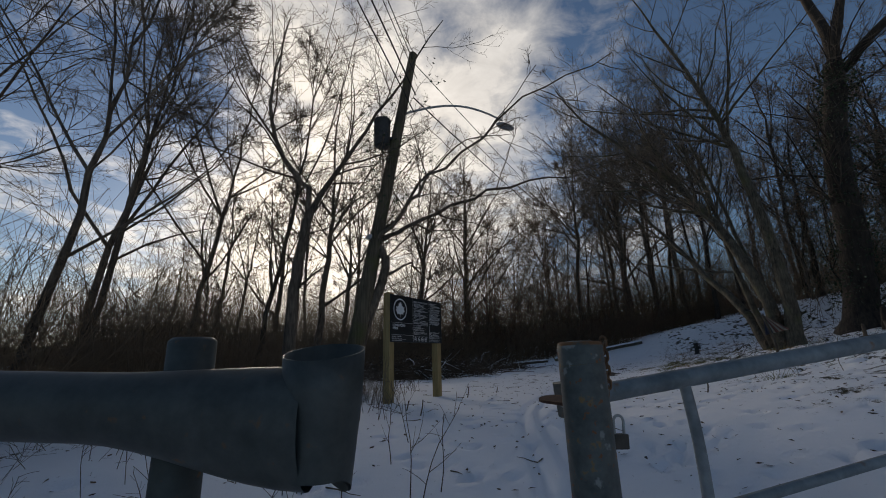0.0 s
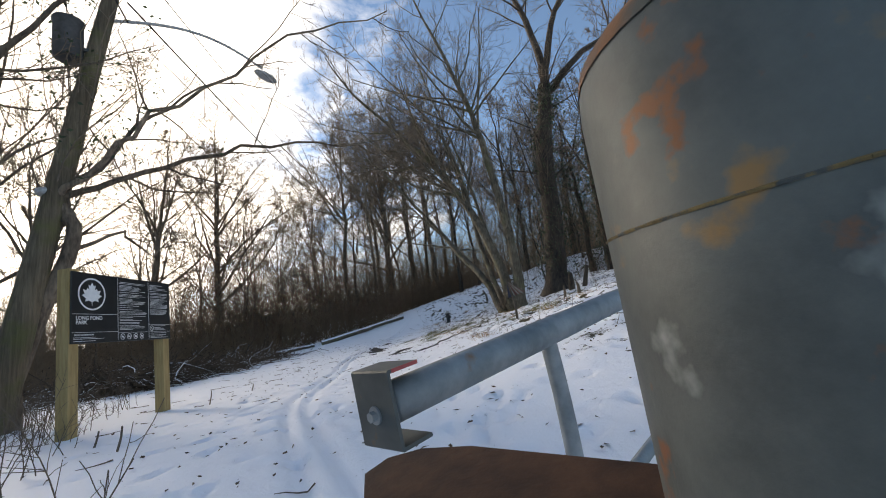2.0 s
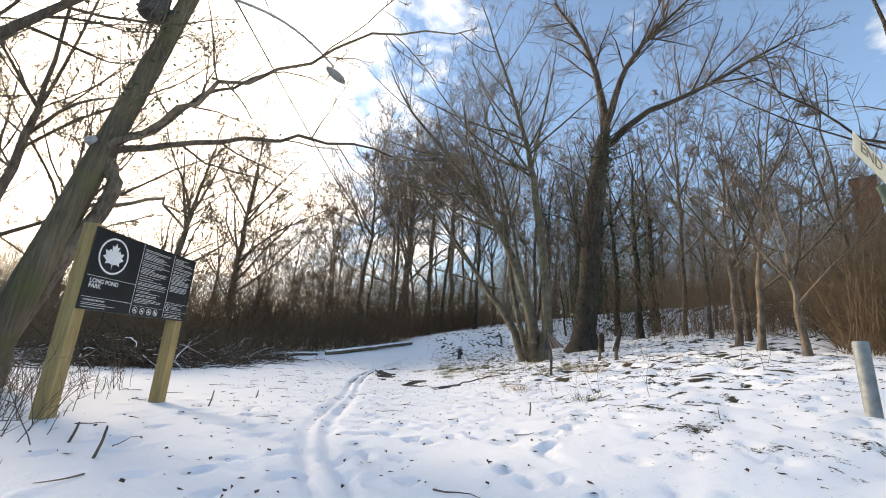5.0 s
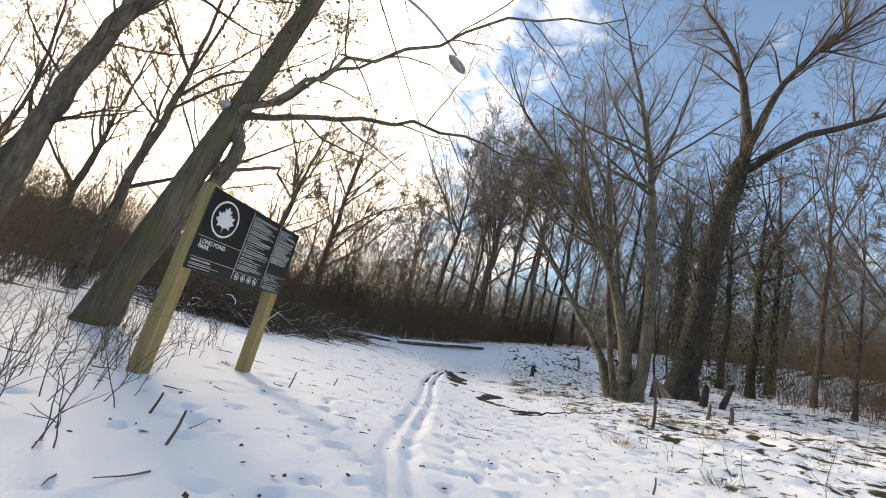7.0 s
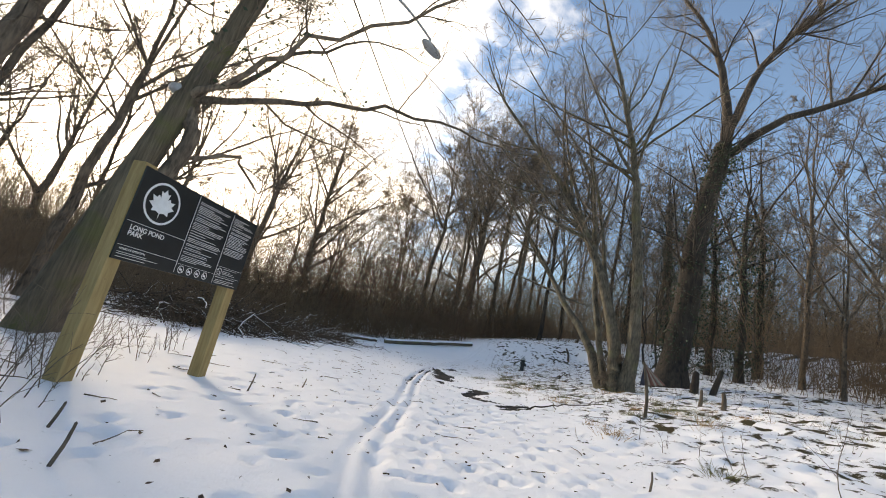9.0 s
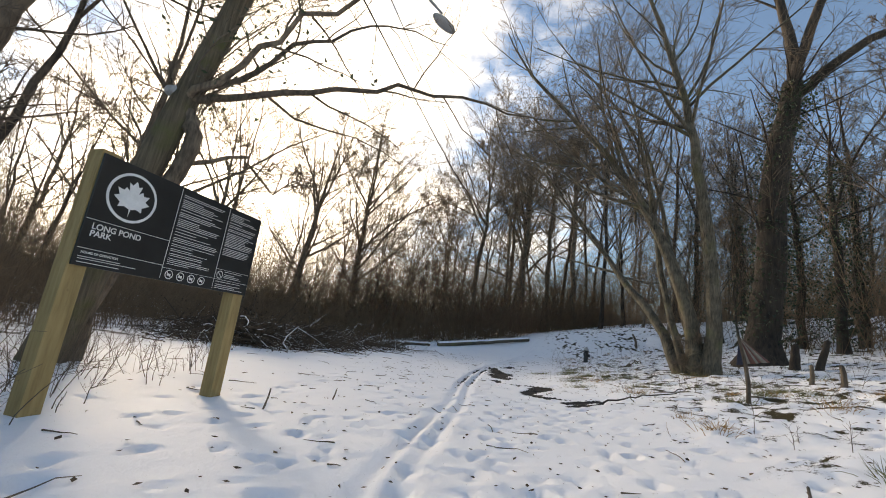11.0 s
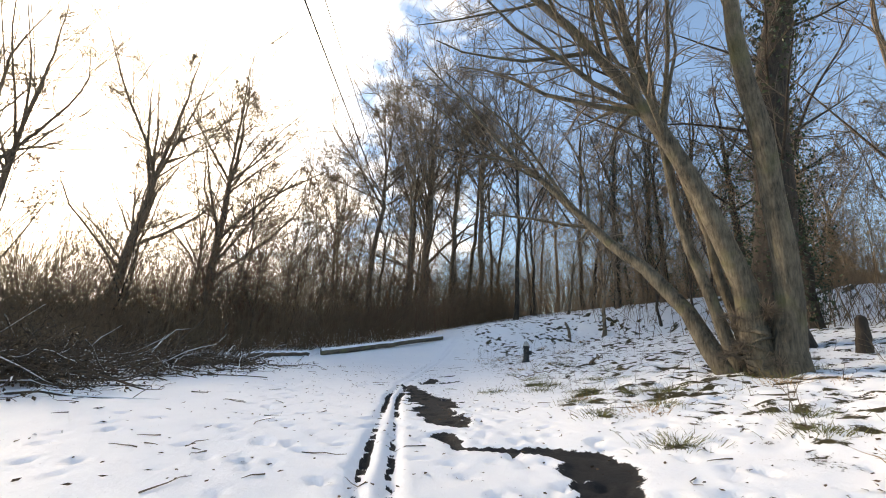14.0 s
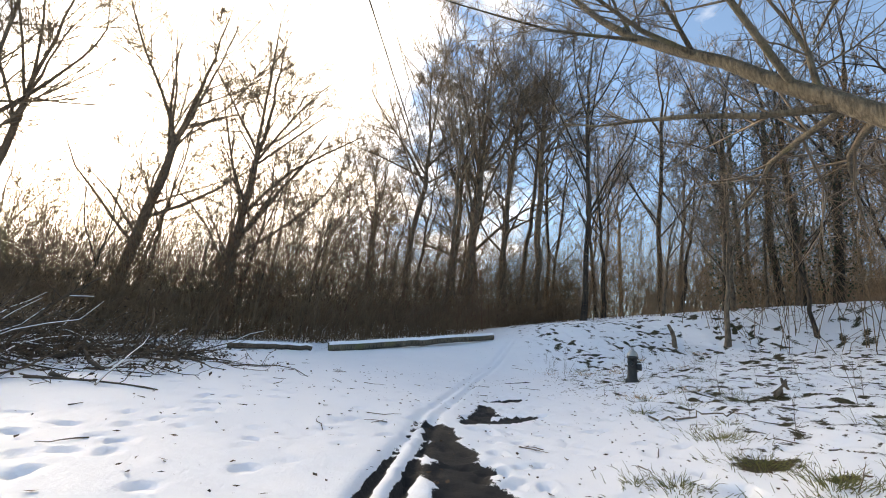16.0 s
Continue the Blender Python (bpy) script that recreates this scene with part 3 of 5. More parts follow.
grit = sn(60, 5)
edge = sn(22, 6, 0.7)
f_bare = sm_("MULTIPLY_ADD", sm_("ADD", sattr("bare"), sm_("MULTIPLY_ADD", edge, 0.8, -0.4)), 14, 0.5, True)
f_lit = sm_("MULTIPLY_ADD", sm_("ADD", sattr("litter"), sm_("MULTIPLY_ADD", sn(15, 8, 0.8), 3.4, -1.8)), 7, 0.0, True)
snowc = smix(sn(0.9, 5), (0.80, 0.83, 0.88), (0.90, 0.91, 0.93))
asphalt = smix(grit, (0.008, 0.008, 0.009), (0.035, 0.035, 0.036))
soil = smix(sn(26, 8, 0.75), (0.012, 0.010, 0.006), (0.062, 0.046, 0.027))
grassy = smix(sn(1.6, 4), (0.04, 0.045, 0.016), (0.085, 0.066, 0.032))
soil = smix(sn(33, 4), soil, grassy)
col = smix(f_bare, smix(f_lit, snowc, soil), asphalt)
l_.new(col, b_.inputs["Base Color"])
bp = n_.new("ShaderNodeBump")
bp.inputs["Strength"].default_value, bp.inputs["Distance"].default_value = 0.55, 0.02
h = sm_("ADD", sm_("MULTIPLY", sn(9, 8, 0.7), 1.0), sm_("MULTIPLY", f_lit, -0.7))
l_.new(sm_("ADD", h, sm_("MULTIPLY", grit, 0.25)), bp.inputs["Height"])
l_.new(bp.outputs[0], b_.inputs["Normal"])
ground = link_mesh("ground", np.stack([GX, GY, Z], -1).reshape(-1, 3), quads, SNOW, smooth=True)
for key, arr in (("bare", bare), ("litter", litter)):
    at_ = ground.data.attributes.new(key, "FLOAT", "POINT")
    at_.data.foreach_set("value", arr.astype(np.float32).ravel())
tagged(ground, "thin trodden snow over grass, leaf litter and an asphalt trail", "ground", kind="structure")

GXL, GYL, ZL = gx, gy, Z


def top(x, y):
    """Height of the snow surface at a place."""
    i, j = int(np.clip(np.searchsorted(GXL, x) - 1, 0, N0 - 2)), int(np.clip(np.searchsorted(GYL, y) - 1, 0, N1 - 2))
    u, v = (x - GXL[i]) / (GXL[i + 1] - GXL[i]), (y - GYL[j]) / (GYL[j + 1] - GYL[j])
    u, v = min(max(u, 0), 1), min(max(v, 0), 1)
    return float(ZL[i, j] * (1 - u) * (1 - v) + ZL[i + 1, j] * u * (1 - v) + ZL[i, j + 1] * (1 - u) * v + ZL[i + 1, j + 1] * u * v)


def on(x, y, dz=0.0):
    return (x, y, top(x, y) + dz)


# ---- gate ----
def pipe_post(at, height, r, label, lean=(0, 0)):
    e = thing("gate_post", Matrix.Translation(at), label, "post")
    part("post_pipe", lathe([(r, -0.3), (r, height - 0.02), (r * 0.985, height - 0.011), (r * 0.94, height - 0.004), (r * 0.86, height - 0.001), (r * 0.5, height + 0.002), (0.001, height + 0.003)], 40), POST_PAINT, e, smooth=True)
    return e


PX, PY, PZ = 0.45, -0.93, 0.78
pz0 = top(PX, PY)
post = pipe_post((PX, PY, pz0), PZ - pz0, 0.064, "grey-green painted steel pipe gate post with rust at its rim")
bm = bmesh.new()
for k in range(28):
    a0, a1 = 2 * math.pi * k / 28, 2 * math.pi * (k + 1) / 28
    z0, z1 = PZ - pz0 - 0.062 + 0.005 * math.cos(a0), PZ - pz0 - 0.062 + 0.005 * math.cos(a1)
    rod(bm, (0.0641 * math.cos(a0), 0.0641 * math.sin(a0), z0), (0.0641 * math.cos(a1), 0.0641 * math.sin(a1), z1), 0.0006, n=5)
part("weld_seam", bm, OCHRE, post, "thin stained weld seam round the post")
hr_ = PZ - pz0
part("rim", lathe([(0.0634, hr_ - 0.0105), (0.0622, hr_ - 0.0055), (0.0590, hr_ - 0.0018), (0.0555, hr_ - 0.0002)], 40), POST_RUST, post, "rusted upper edge of the welded lid", smooth=True)
# latch plate that sticks out of the post
bm = outline(bmesh.new(), ((0.0, -0.03), (0.15, -0.034), (0.185, -0.027), (0.205, -0.01), (0.203, 0.008), (0.185, 0.022), (0.15, 0.03), (0.0, 0.03)), 0.009)
latch = part("latch_plate", bm, RUST, post, "flat pointed rusty latch plate")
latch.matrix_basis = Matrix.Translation((-0.01, 0.03, PZ - pz0 - 0.175)) @ pose(0, 0, 0, 78, 0, 112)


def chain_link(bm, m, a=0.022, b=0.013, r=0.0065):
    n = 20
    pts = []
    for i in range(n):
        t = 2 * math.pi * i / n
        x, z = b * math.cos(t), b * math.sin(t)
        z += (a - b) * (1 if math.sin(t) > 0 else -1)
        pts.append(Vector((x, 0, z)))
    rings = []
    for i in range(n):
        d = (pts[(i + 1) % n] - pts[i - 1]).normalized()
        s = d.cross(Vector((0, 1, 0)))
        rings.append([bm.verts.new(m @ (pts[i] + r * (s * math.cos(q) + Vector((0, 1, 0)) * math.sin(q)))) for q in (k * math.pi / 4 for k in range(8))])
    for i in range(n):
        for k in range(8):
            bm.faces.new((rings[i][k], rings[i][(k + 1) % 8], rings[(i + 1) % n][(k + 1) % 8], rings[(i + 1) % n][k]))


RUN = [Vector(p) for p in ((0.542, -0.85, 0.78), (0.542, -0.85, 0.75), (0.542, -0.85, 0.72), (0.542, -0.85, 0.69), (0.542, -0.845, 0.66), (0.54, -0.84, 0.63), (0.54, -0.84, 0.61))]
chain = thing("chain", Matrix.Translation(RUN[0]), "rusty steel chain hanging on the gate post", "chain")
legs = [(b_ - a_).length for a_, b_ in zip(RUN, RUN[1:])]
for i in range(int(sum(legs) / 0.021)):
    s_, j = i * 0.021, 0
    while j < len(legs) - 1 and s_ > legs[j]:
        s_ -= legs[j]
        j += 1
    bm = bmesh.new()
    lie = (RUN[j + 1] - RUN[j]).to_track_quat("Z", "Y").to_matrix().to_4x4()
    chain_link(bm, Matrix.Translation(RUN[j].lerp(RUN[j + 1], s_ / legs[j]) - RUN[0]) @ lie @ pose(0, 0, 0, 0, 0, 35 + 90 * (i % 2)), 0.0152, 0.0086, 0.0042)
    part("chain_link", bm, RUST_CHAIN, chain, smooth=True)
lock = thing("padlock", pose(PX + 0.088, PY + 0.030, PZ - 0.275, 0, 4, 20), "dark weathered padlock hanging open from the chain", "padlock")
part("lock_body", boxed(-0.024, 0.024, -0.011, 0.011, -0.02, 0.02, bev=0.004), BRASS, lock)
bm = bmesh.new()
for i in range(12):
    t0, t1 = math.pi * i / 12, math.pi * (i + 1) / 12
    rod(bm, (0.016 * math.cos(t0), 0, 0.052 + 0.016 * math.sin(t0)), (0.016 * math.cos(t1), 0, 0.052 + 0.016 * math.sin(t1)), 0.004, n=8)
rod(bm, (0.016, 0, 0.018), (0.016, 0, 0.052), 0.004, n=8)
rod(bm, (-0.016, 0, 0.018), (-0.016, 0, 0.052), 0.004, n=8)
part("shackle", bm, SILVER, lock, "steel shackle")

# the barrier arm beside it, with a saddle at its end
arm = thing("barrier_arm", Matrix.Translation((-0.36, -0.80, 0.59)), "thick grey steel barrier pipe with a flared saddle end", "barrier")
vs, fs = [], []
for i in range(27):
    x, grow = -2.5 + 0.095 * i, max(0.0, (i - 18) / 8.0)
    grow = grow * grow * (3 - 2 * grow)
    for k in range(28):
        a = 2 * math.pi * k / 28
        # towards the saddle the pipe is flattened and deepened until it meets the saddle's wall
        up_r, low_r = 0.112 + 0.05 * grow, 0.112 + 0.10 * grow
        vs.append((x, -0.06 + 0.002 * i + (0.112 + 0.012 * grow) * math.cos(a), 0.11 - 0.0042 * i + (up_r if math.sin(a) > 0 else low_r) * math.sin(a) - 0.02 * grow))
for i in range(26):
    for k in range(28):
        fs.append((i * 28 + k, i * 28 + (k + 1) % 28, (i + 1) * 28 + (k + 1) % 28, (i + 1) * 28 + k))
link_mesh("pipe", vs, fs, GREEN_STEEL, arm, smooth=True)
prof = []
for i in range(33):
    prof.append(2 * math.pi * i / 33)
vs, fs = [], []
for ring, (rad, inner) in enumerate(((0.098, 0), (0.128, 0), (0.134, 0), (0.134, 1), (0.125, 1), (0.094, 1))):
    for q in prof:
        low = -0.19 - 0.06 * max(0.0, math.cos(q - 0.9)) ** 2
        hi = 0.19 + 0.03 * math.sin(q)
        zl = (low, 0.05, hi)[ring] if ring < 3 else (hi, 0.05, low)[ring - 3]
        vs.append((rad * math.cos(q) - (0.006 if inner else 0) * math.cos(q), (rad - 0.006 * inner) * math.sin(q), zl))
for ring in range(5):
    for i in range(33):
        fs.append((ring * 33 + i, ring * 33 + (i + 1) % 33, (ring + 1) * 33 + (i + 1) % 33, (ring + 1) * 33 + i))
link_mesh("saddle", vs, fs, GREEN_STEEL, arm, "open flared pipe saddle", smooth=True)
apost = thing("arm_post", Matrix.Translation(on(-0.96, -0.62)), "dark steel post carrying the barrier arm", "post")
part("post_pipe", lathe([(0.085, -0.3), (0.085, 0.84 - top(-0.96, -0.62)), (0.07, 0.855 - top(-0.96, -0.62)), (0.001, 0.857 - top(-0.96, -0.62))], 32), GREEN_STEEL, apost, smooth=True)

# the swing gate standing ajar
WAY = Vector((0.9464, 0.3053, 0.1053)).normalized()
NEAR = Vector((0.565, -0.11, 0.545))
LEN = 5.0
gate = thing("swing_gate", Matrix.Translation(NEAR), "galvanised steel pipe swing gate standing ajar", "gate")
vert = Vector((0, 0, 1))
mrail = WAY.to_track_quat("X", "Z").to_matrix().to_4x4()
drop = Vector((0.02, 0.0, -0.60))
part("top_rail", rod(bmesh.new(), (0, 0, 0), WAY * LEN, 0.045, n=24), GALV, gate, smooth=True)
part("bottom_rail", rod(bmesh.new(), WAY * 0.6 + drop, WAY * LEN + drop, 0.026, n=20), GALV, gate, smooth=True)
for s, nm in ((0.66, "strut"), (LEN - 0.75, "strut")):
    bm = bmesh.new()
    v, f = tubes([(np.array([WAY * s + drop * k + Vector((0.012, 0, 0)) * math.sin(math.pi * k) for k in np.linspace(0.05, 1, 8)]), np.full(8, 0.027))], 16)
    strut = link_mesh(nm, v, f, GALV, gate, smooth=True)
    if s > 2:
        t_ = part("reflector", boxed(-0.024, -0.012, -0.02, 0.02, -0.36, -0.17), REFLECT, strut, "faded yellow reflector strip")
        t_.location = WAY * s + Vector((-0.02, -0.02, 0))
# channel bracket on the free end
cb = outline(bmesh.new(), ((-0.008, -0.076), (-0.004, -0.08), (0.075, -0.08), (0.075, -0.072), (0.0, -0.072), (0.0, 0.072), (0.075, 0.072), (0.075, 0.08), (-0.004, 0.08), (-0.008, 0.076)), 0.13,
             Matrix.Translation((0, -0.065, 0)))
ch = part("channel_bracket", cb, GREEN_STEEL, gate, "grey steel channel bracket with red paint on its edge")
ch.matrix_basis = Matrix.Translation((-0.02, 0, -0.005)) @ mrail
red = part("painted_edge", boxed(0.004, 0.0745, -0.0662, -0.0645, 0.0725, 0.0802, bev=0.0004), RED_EDGE, ch, "chipped red paint")
bolt = part("bolt", rod(rod(bmesh.new(), (-0.012, 0, -0.01), (-0.008, 0, -0.01), 0.019, n=24), (-0.024, 0, -0.01), (-0.011, 0, -0.01), 0.011, n=6), GALV, ch, "galvanised bolt and washer")
# hinge post
hx, hy = (NEAR + WAY * (LEN + 0.06)).x, (NEAR + WAY * (LEN + 0.06)).y
hz = top(hx, hy)
hpost = thing("hinge_post", Matrix.Translation((hx, hy, hz)), "galvanised steel hinge post of the gate", "post")
hh = (NEAR + WAY * LEN).z - hz + 0.09
part("post_pipe", lathe([(0.075, -0.3), (0.075, hh), (0.06, hh + 0.02), (0.001, hh + 0.022)], 28), GALV, hpost, smooth=True)
hp2 = thing("hinge_post", Matrix.Translation(on(hx - 0.1, hy + 0.28)), "weathered steel post beside the hinge post", "post")
part("post_pipe", lathe([(0.06, -0.3), (0.06, hh - 0.03), (0.05, hh - 0.015), (0.001, hh - 0.01)], 24), GALV, hp2, smooth=True)

# ---- park sign ----
SA, SB = Vector((-1.50, 5.62, 0)), Vector((-0.74, 7.08, 0))
along = (SB - SA).normalized()
face = Vector((along.y, -along.x, 0))
sign = thing("park_sign", Matrix.Translation(on(SA.x, SA.y)), "black park notice panel on two yellow lumber posts", "sign")
sz = top(SA.x, SA.y)
ms = Matrix(((along.x, -face.x, 0, 0), (along.y, -face.y, 0, 0), (0, 0, 1, 0), (0, 0, 0, 1)))
SL = (SB - SA).length
for s, hgt in ((0.0, 2.02), (SL, 1.95)):
    p = SA + along * s
    b = part("sign_post", boxed(-0.07, 0.07, -0.079, 0.07, -0.4, hgt, bev=0.008), LUMBER, sign)
    b.matrix_basis = Matrix.Translation((p.x - SA.x, p.y - SA.y, top(p.x, p.y) - sz)) @ ms
PW, PH = SL + 0.14, 0.90
panel = part("panel", boxed(-0.06, PW - 0.06, -0.02, 0.0, 0, PH, bev=0.006), PANEL, sign)
panel.matrix_basis = Matrix.Translation((face.x * 0.081, face.y * 0.081, 1.10 - sz)) @ ms


def plate(name, bm, mat=None, label=""):
    """A printed piece on the panel, whose own x and z run over the panel's face."""
    return part(name, bm, mat or WHITE, panel, label)


def flat_text(name, body, size, x, z, label=""):
    cu = bpy.data.curves.new(name, "FONT")
    cu.body, cu.size, cu.extrude = body, size, 0.0008
    cu.space_line, cu.offset = 0.85, size * 0.018
    ob = new(name + "_src", cu)
    me = bpy.data.meshes.new_from_object(ob.evaluated_get(bpy.context.evaluated_depsgraph_get()))
    bpy.data.objects.remove(ob)
    me.materials.append(WHITE)
    t = new(name, me)
    t.parent = panel
    t.matrix_basis = pose(x, -0.0225, z, 90, 0, 0)
    if label:
        t["label"] = label
    return t


def strip(bm, x0, x1, z0, z1):
    return box(bm, x0, x1, -0.0225, -0.019, z0, z1)


C1, C2 = 0.40 * PW, 0.73 * PW
bm = bmesh.new()
for x in (C1 - 0.06, C2 - 0.06):
    strip(bm, x - 0.002, x + 0.002, 0.02, PH - 0.02)
strip(bm, -0.05, C1 - 0.06, 0.365, 0.369)
strip(bm, -0.05, C1 - 0.06, 0.135, 0.139)
strip(bm, C1 - 0.06, PW - 0.08, 0.118, 0.121)
strip(bm, C2 - 0.06, PW - 0.08, 0.225, 0.228)
plate("rule_lines", bm)
bm = bmesh.new()
cx_, cz_ = 0.235, 0.625
for i in range(48):
    t0, t1 = 2 * math.pi * i / 48, 2 * math.pi * (i + 1) / 48
    q = [bm.verts.new((cx_ + r * math.cos(t), -0.0225, cz_ + r * math.sin(t))) for r, t in ((0.21, t0), (0.21, t1), (0.188, t1), (0.188, t0))]
    bm.faces.new(q)
plate("ring", bm, label="white ring round the leaf emblem")
leaf = ((0, -0.16), (0.006, -0.1), (0.05, -0.085), (0.1, -0.1), (0.092, -0.06), (0.15, -0.02), (0.11, 0.0), (0.135, 0.055), (0.085, 0.045),
        (0.07, 0.075), (0.04, 0.05), (0.055, 0.12), (0.025, 0.105), (0.0, 0.15))
pts = [(cx_ + x, cz_ + z) for x, z in leaf] + [(cx_ - x, cz_ + z) for x, z in leaf[-2:0:-1]]
bm = outline(bmesh.new(), pts, 0.003, Matrix.Translation((0, -0.0225, 0)))
plate("leaf_emblem", bm, label="white leaf emblem")
flat_text("lettering", "LONG POND\nPARK", 0.066, 0.0, 0.295, "white words naming the park")
flat_text("lettering", "HOURS OF OPERATION", 0.026, -0.02, 0.097)
rngt = random.Random(3)
for x0, x1, z0, z1, step in ((C1 - 0.03, C2 - 0.10, 0.16, PH - 0.07, 0.0165), (C2 - 0.03, PW - 0.12, 0.36, PH - 0.06, 0.0165), (C2 + 0.06, PW - 0.12, 0.135, 0.21, 0.016),
                             (C2 - 0.03, PW - 0.13, 0.03, 0.10, 0.018), (-0.03, 0.42, 0.03, 0.075, 0.016)):
    z = z1
    while z > z0:
        bm = bmesh.new()
        strip(bm, x0, x0 + (x1 - x0) * rngt.choice((1, 0.95, 0.9, 0.8, 0.7, 0.45)), z - step * 0.30, z)
        plate("text_line", bm)
        z -= step * rngt.choice((1.05, 1.05, 1.05, 1.7))
for i in range(4):
    bm = bmesh.new()
    for k in range(20):
        t0, t1 = 2 * math.pi * k / 20, 2 * math.pi * (k + 1) / 20
        c = (C1 + 0.02 + 0.12 * i, 0.065)
        bm.faces.new([bm.verts.new((c[0] + r * math.cos(t), -0.0225, c[1] + r * math.sin(t))) for r, t in ((0.042, t0), (0.042, t1), (0.034, t1), (0.034, t0))])
    box(bm, c[0] - 0.018, c[0] + 0.018, -0.0225, -0.02, c[1] - 0.012, c[1] + 0.008)
    box(bm, -0.032, 0.032, -0.0228, -0.02, -0.003, 0.003, Matrix.Translation((c[0], 0, c[1])) @ pose(0, 0, 0, 0, 45, 0))
    plate("pictogram", bm, label="white ringed prohibition pictogram")
bm = bmesh.new()
for k in range(20):
    t0, t1 = 2 * math.pi * k / 20, 2 * math.pi * (k + 1) / 20
    bm.faces.new([bm.verts.new((C2 + 0.0 + r * math.cos(t), -0.0225, 0.17 + r * math.sin(t))) for r, t in ((0.042, t0), (0.042, t1), (0.034, t1), (0.034, t0))])
box(bm, -0.032, 0.032, -0.0228, -0.02, -0.003, 0.003, Matrix.Translation((C2, 0, 0.17)) @ pose(0, 0, 0, 0, 45, 0))
plate("pictogram", bm, label="white ringed prohibition pictogram")

# ---- utility pole ----
pb = Vector(on(-3.15, 8.2))
ptop = Vector((-1.4, 8.75, 10.2))
pole = thing("utility_pole", Matrix.Translation(pb), "leaning weathered wooden utility pole with a transformer", "utility pole")
v, f = tubes([(np.array([Vector((0, 0, -0.3)).lerp(ptop - pb, k) for k in np.linspace(0, 1, 14)]), np.concatenate([[0.26, 0.235], np.linspace(0.215, 0.125, 12)]))], 20)
link_mesh("shaft", v, f, POLE_WOOD, pole, smooth=True)
pd = (ptop - pb)
xf = pd * 0.715 + Vector((-0.42, -0.1, 0))
tr_ = part("transformer", lathe([(0.001, -0.45), (0.2, -0.45), (0.24, -0.42), (0.24, 0.35), (0.26, 0.37), (0.26, 0.4), (0.15, 0.47), (0.001, 0.48)], 24), STEEL_DARK, pole, "dark steel transformer can", smooth=True)
tr_.location = xf
part("transformer_bracket", boxed(0.2, 0.45, -0.05, 0.05, -0.25, -0.18), STEEL_DARK, tr_)
lampp = Vector((1.5, 11.2, 8.95)) - pb
la0 = pd * 0.78
v, f = tubes([(np.array([la0.lerp(lampp, k) + Vector((0, 0, 0.55 * math.sin(math.pi * k * 0.9))) for k in np.linspace(0, 1, 14)]), np.full(14, 0.035))], 10)
link_mesh("lamp_arm", v, f, LAMP_GREY, pole, "long curved grey lamp arm", smooth=True)
bm = bmesh.new()
bmesh.ops.create_uvsphere(bm, u_segments=20, v_segments=12, radius=1)
lamp_h = part("lamp_head", bm, LAMP_GREY, pole, "grey street lamp head", smooth=True)
ld = (lampp - la0)
lamp_h.matrix_basis = Matrix.Translation(lampp + Vector((0.1, 0.1, -0.02))) @ Matrix.Rotation(math.atan2(ld.y, ld.x), 4, "Z") @ Matrix.Diagonal((0.42, 0.17, 0.1, 1))


def cable(a, b, sag, r, label):
    a, b = Vector(a), Vector(b)
    p = np.array([a.lerp(b, k) - Vector((0, 0, sag * 4 * k * (1 - k))) for k in np.linspace(0, 1, 20)])
    v, f = tubes([(p, np.full(20, r))], 6)
    tagged(link_mesh("overhead_cable", v, f, CABLE, smooth=True), label, "cable", "overhead cables")


for dz, dx, r in ((-0.25, 0.0, 0.014), (-0.9, 0.1, 0.012), (-1.5, 0.06, 0.022), (-2.1, 0.0, 0.018)):
    cable(ptop + Vector((dx, 0, dz)), (-6.0 + dx, -28, 10.6 + dz), 0.5, r, "black overhead cable running from the utility pole")
for dz, r in ((-0.3, 0.014), (-1.6, 0.022)):
    cable(ptop + Vector((0, 0, dz)), (17.5, 52, 14 + dz), 0.6, r, "black overhead cable crossing the trail into the woods")


# ---- trees by the trail ----
R = np.random.default_rng
O = np.array
# the many-stemmed tree beside the trail
foot = O((10.45, 13.05, gz(10.45, 13.05) - 0.05))
rg = R(21)
stems = []
for pts, r0, r1 in ((((10.5, 12.62, 0.5), (10.5, 12.5, 3.2), (10.1, 12.5, 6.9), (9.6, 12.55, 9.2), (8.6, 12.6, 12.2), (7.4, 12.8, 15.5)), 0.23, 0.02),
                    (((10.4, 12.85, 0.5), (10.05, 13.3, 3.55), (9.3, 14.05, 6.1), (8.1, 15.1, 8.6), (6.3, 16.75, 11.8), (5.1, 17.8, 14.6)), 0.215, 0.02),
                    (((10.32, 13.15, 0.5), (10.0, 13.85, 3.4), (9.75, 14.2, 6.6), (9.4, 14.6, 8.9), (8.4, 15.7, 11.4), (7.1, 17.0, 14.2)), 0.11, 0.02),
                    (((10.3, 13.3, 0.5), (10.15, 14.5, 2.4), (10.0, 15.6, 3.45), (9.85, 17.2, 5.2), (9.5, 19.4, 7.5), (8.5, 21.0, 10.0), (7.2, 22.0, 12.0)), 0.17, 0.02),
                    (((10.5, 13.1, 0.6), (10.45, 13.8, 3.6), (10.2, 14.6, 7.5), (9.6, 15.5, 11.5), (9.4, 16.3, 14.5)), 0.10, 0.015),
                    (((10.38, 12.93, 0.45), (10.36, 12.95, 0.95), (10.3, 12.98, 1.7)), 0.36, 0.2)):
    stems.append(limb(rg, O(pts) + O((-0.05, -0.33, 0.0)) - foot, r0, r1, 18, 0.03, 1.5))
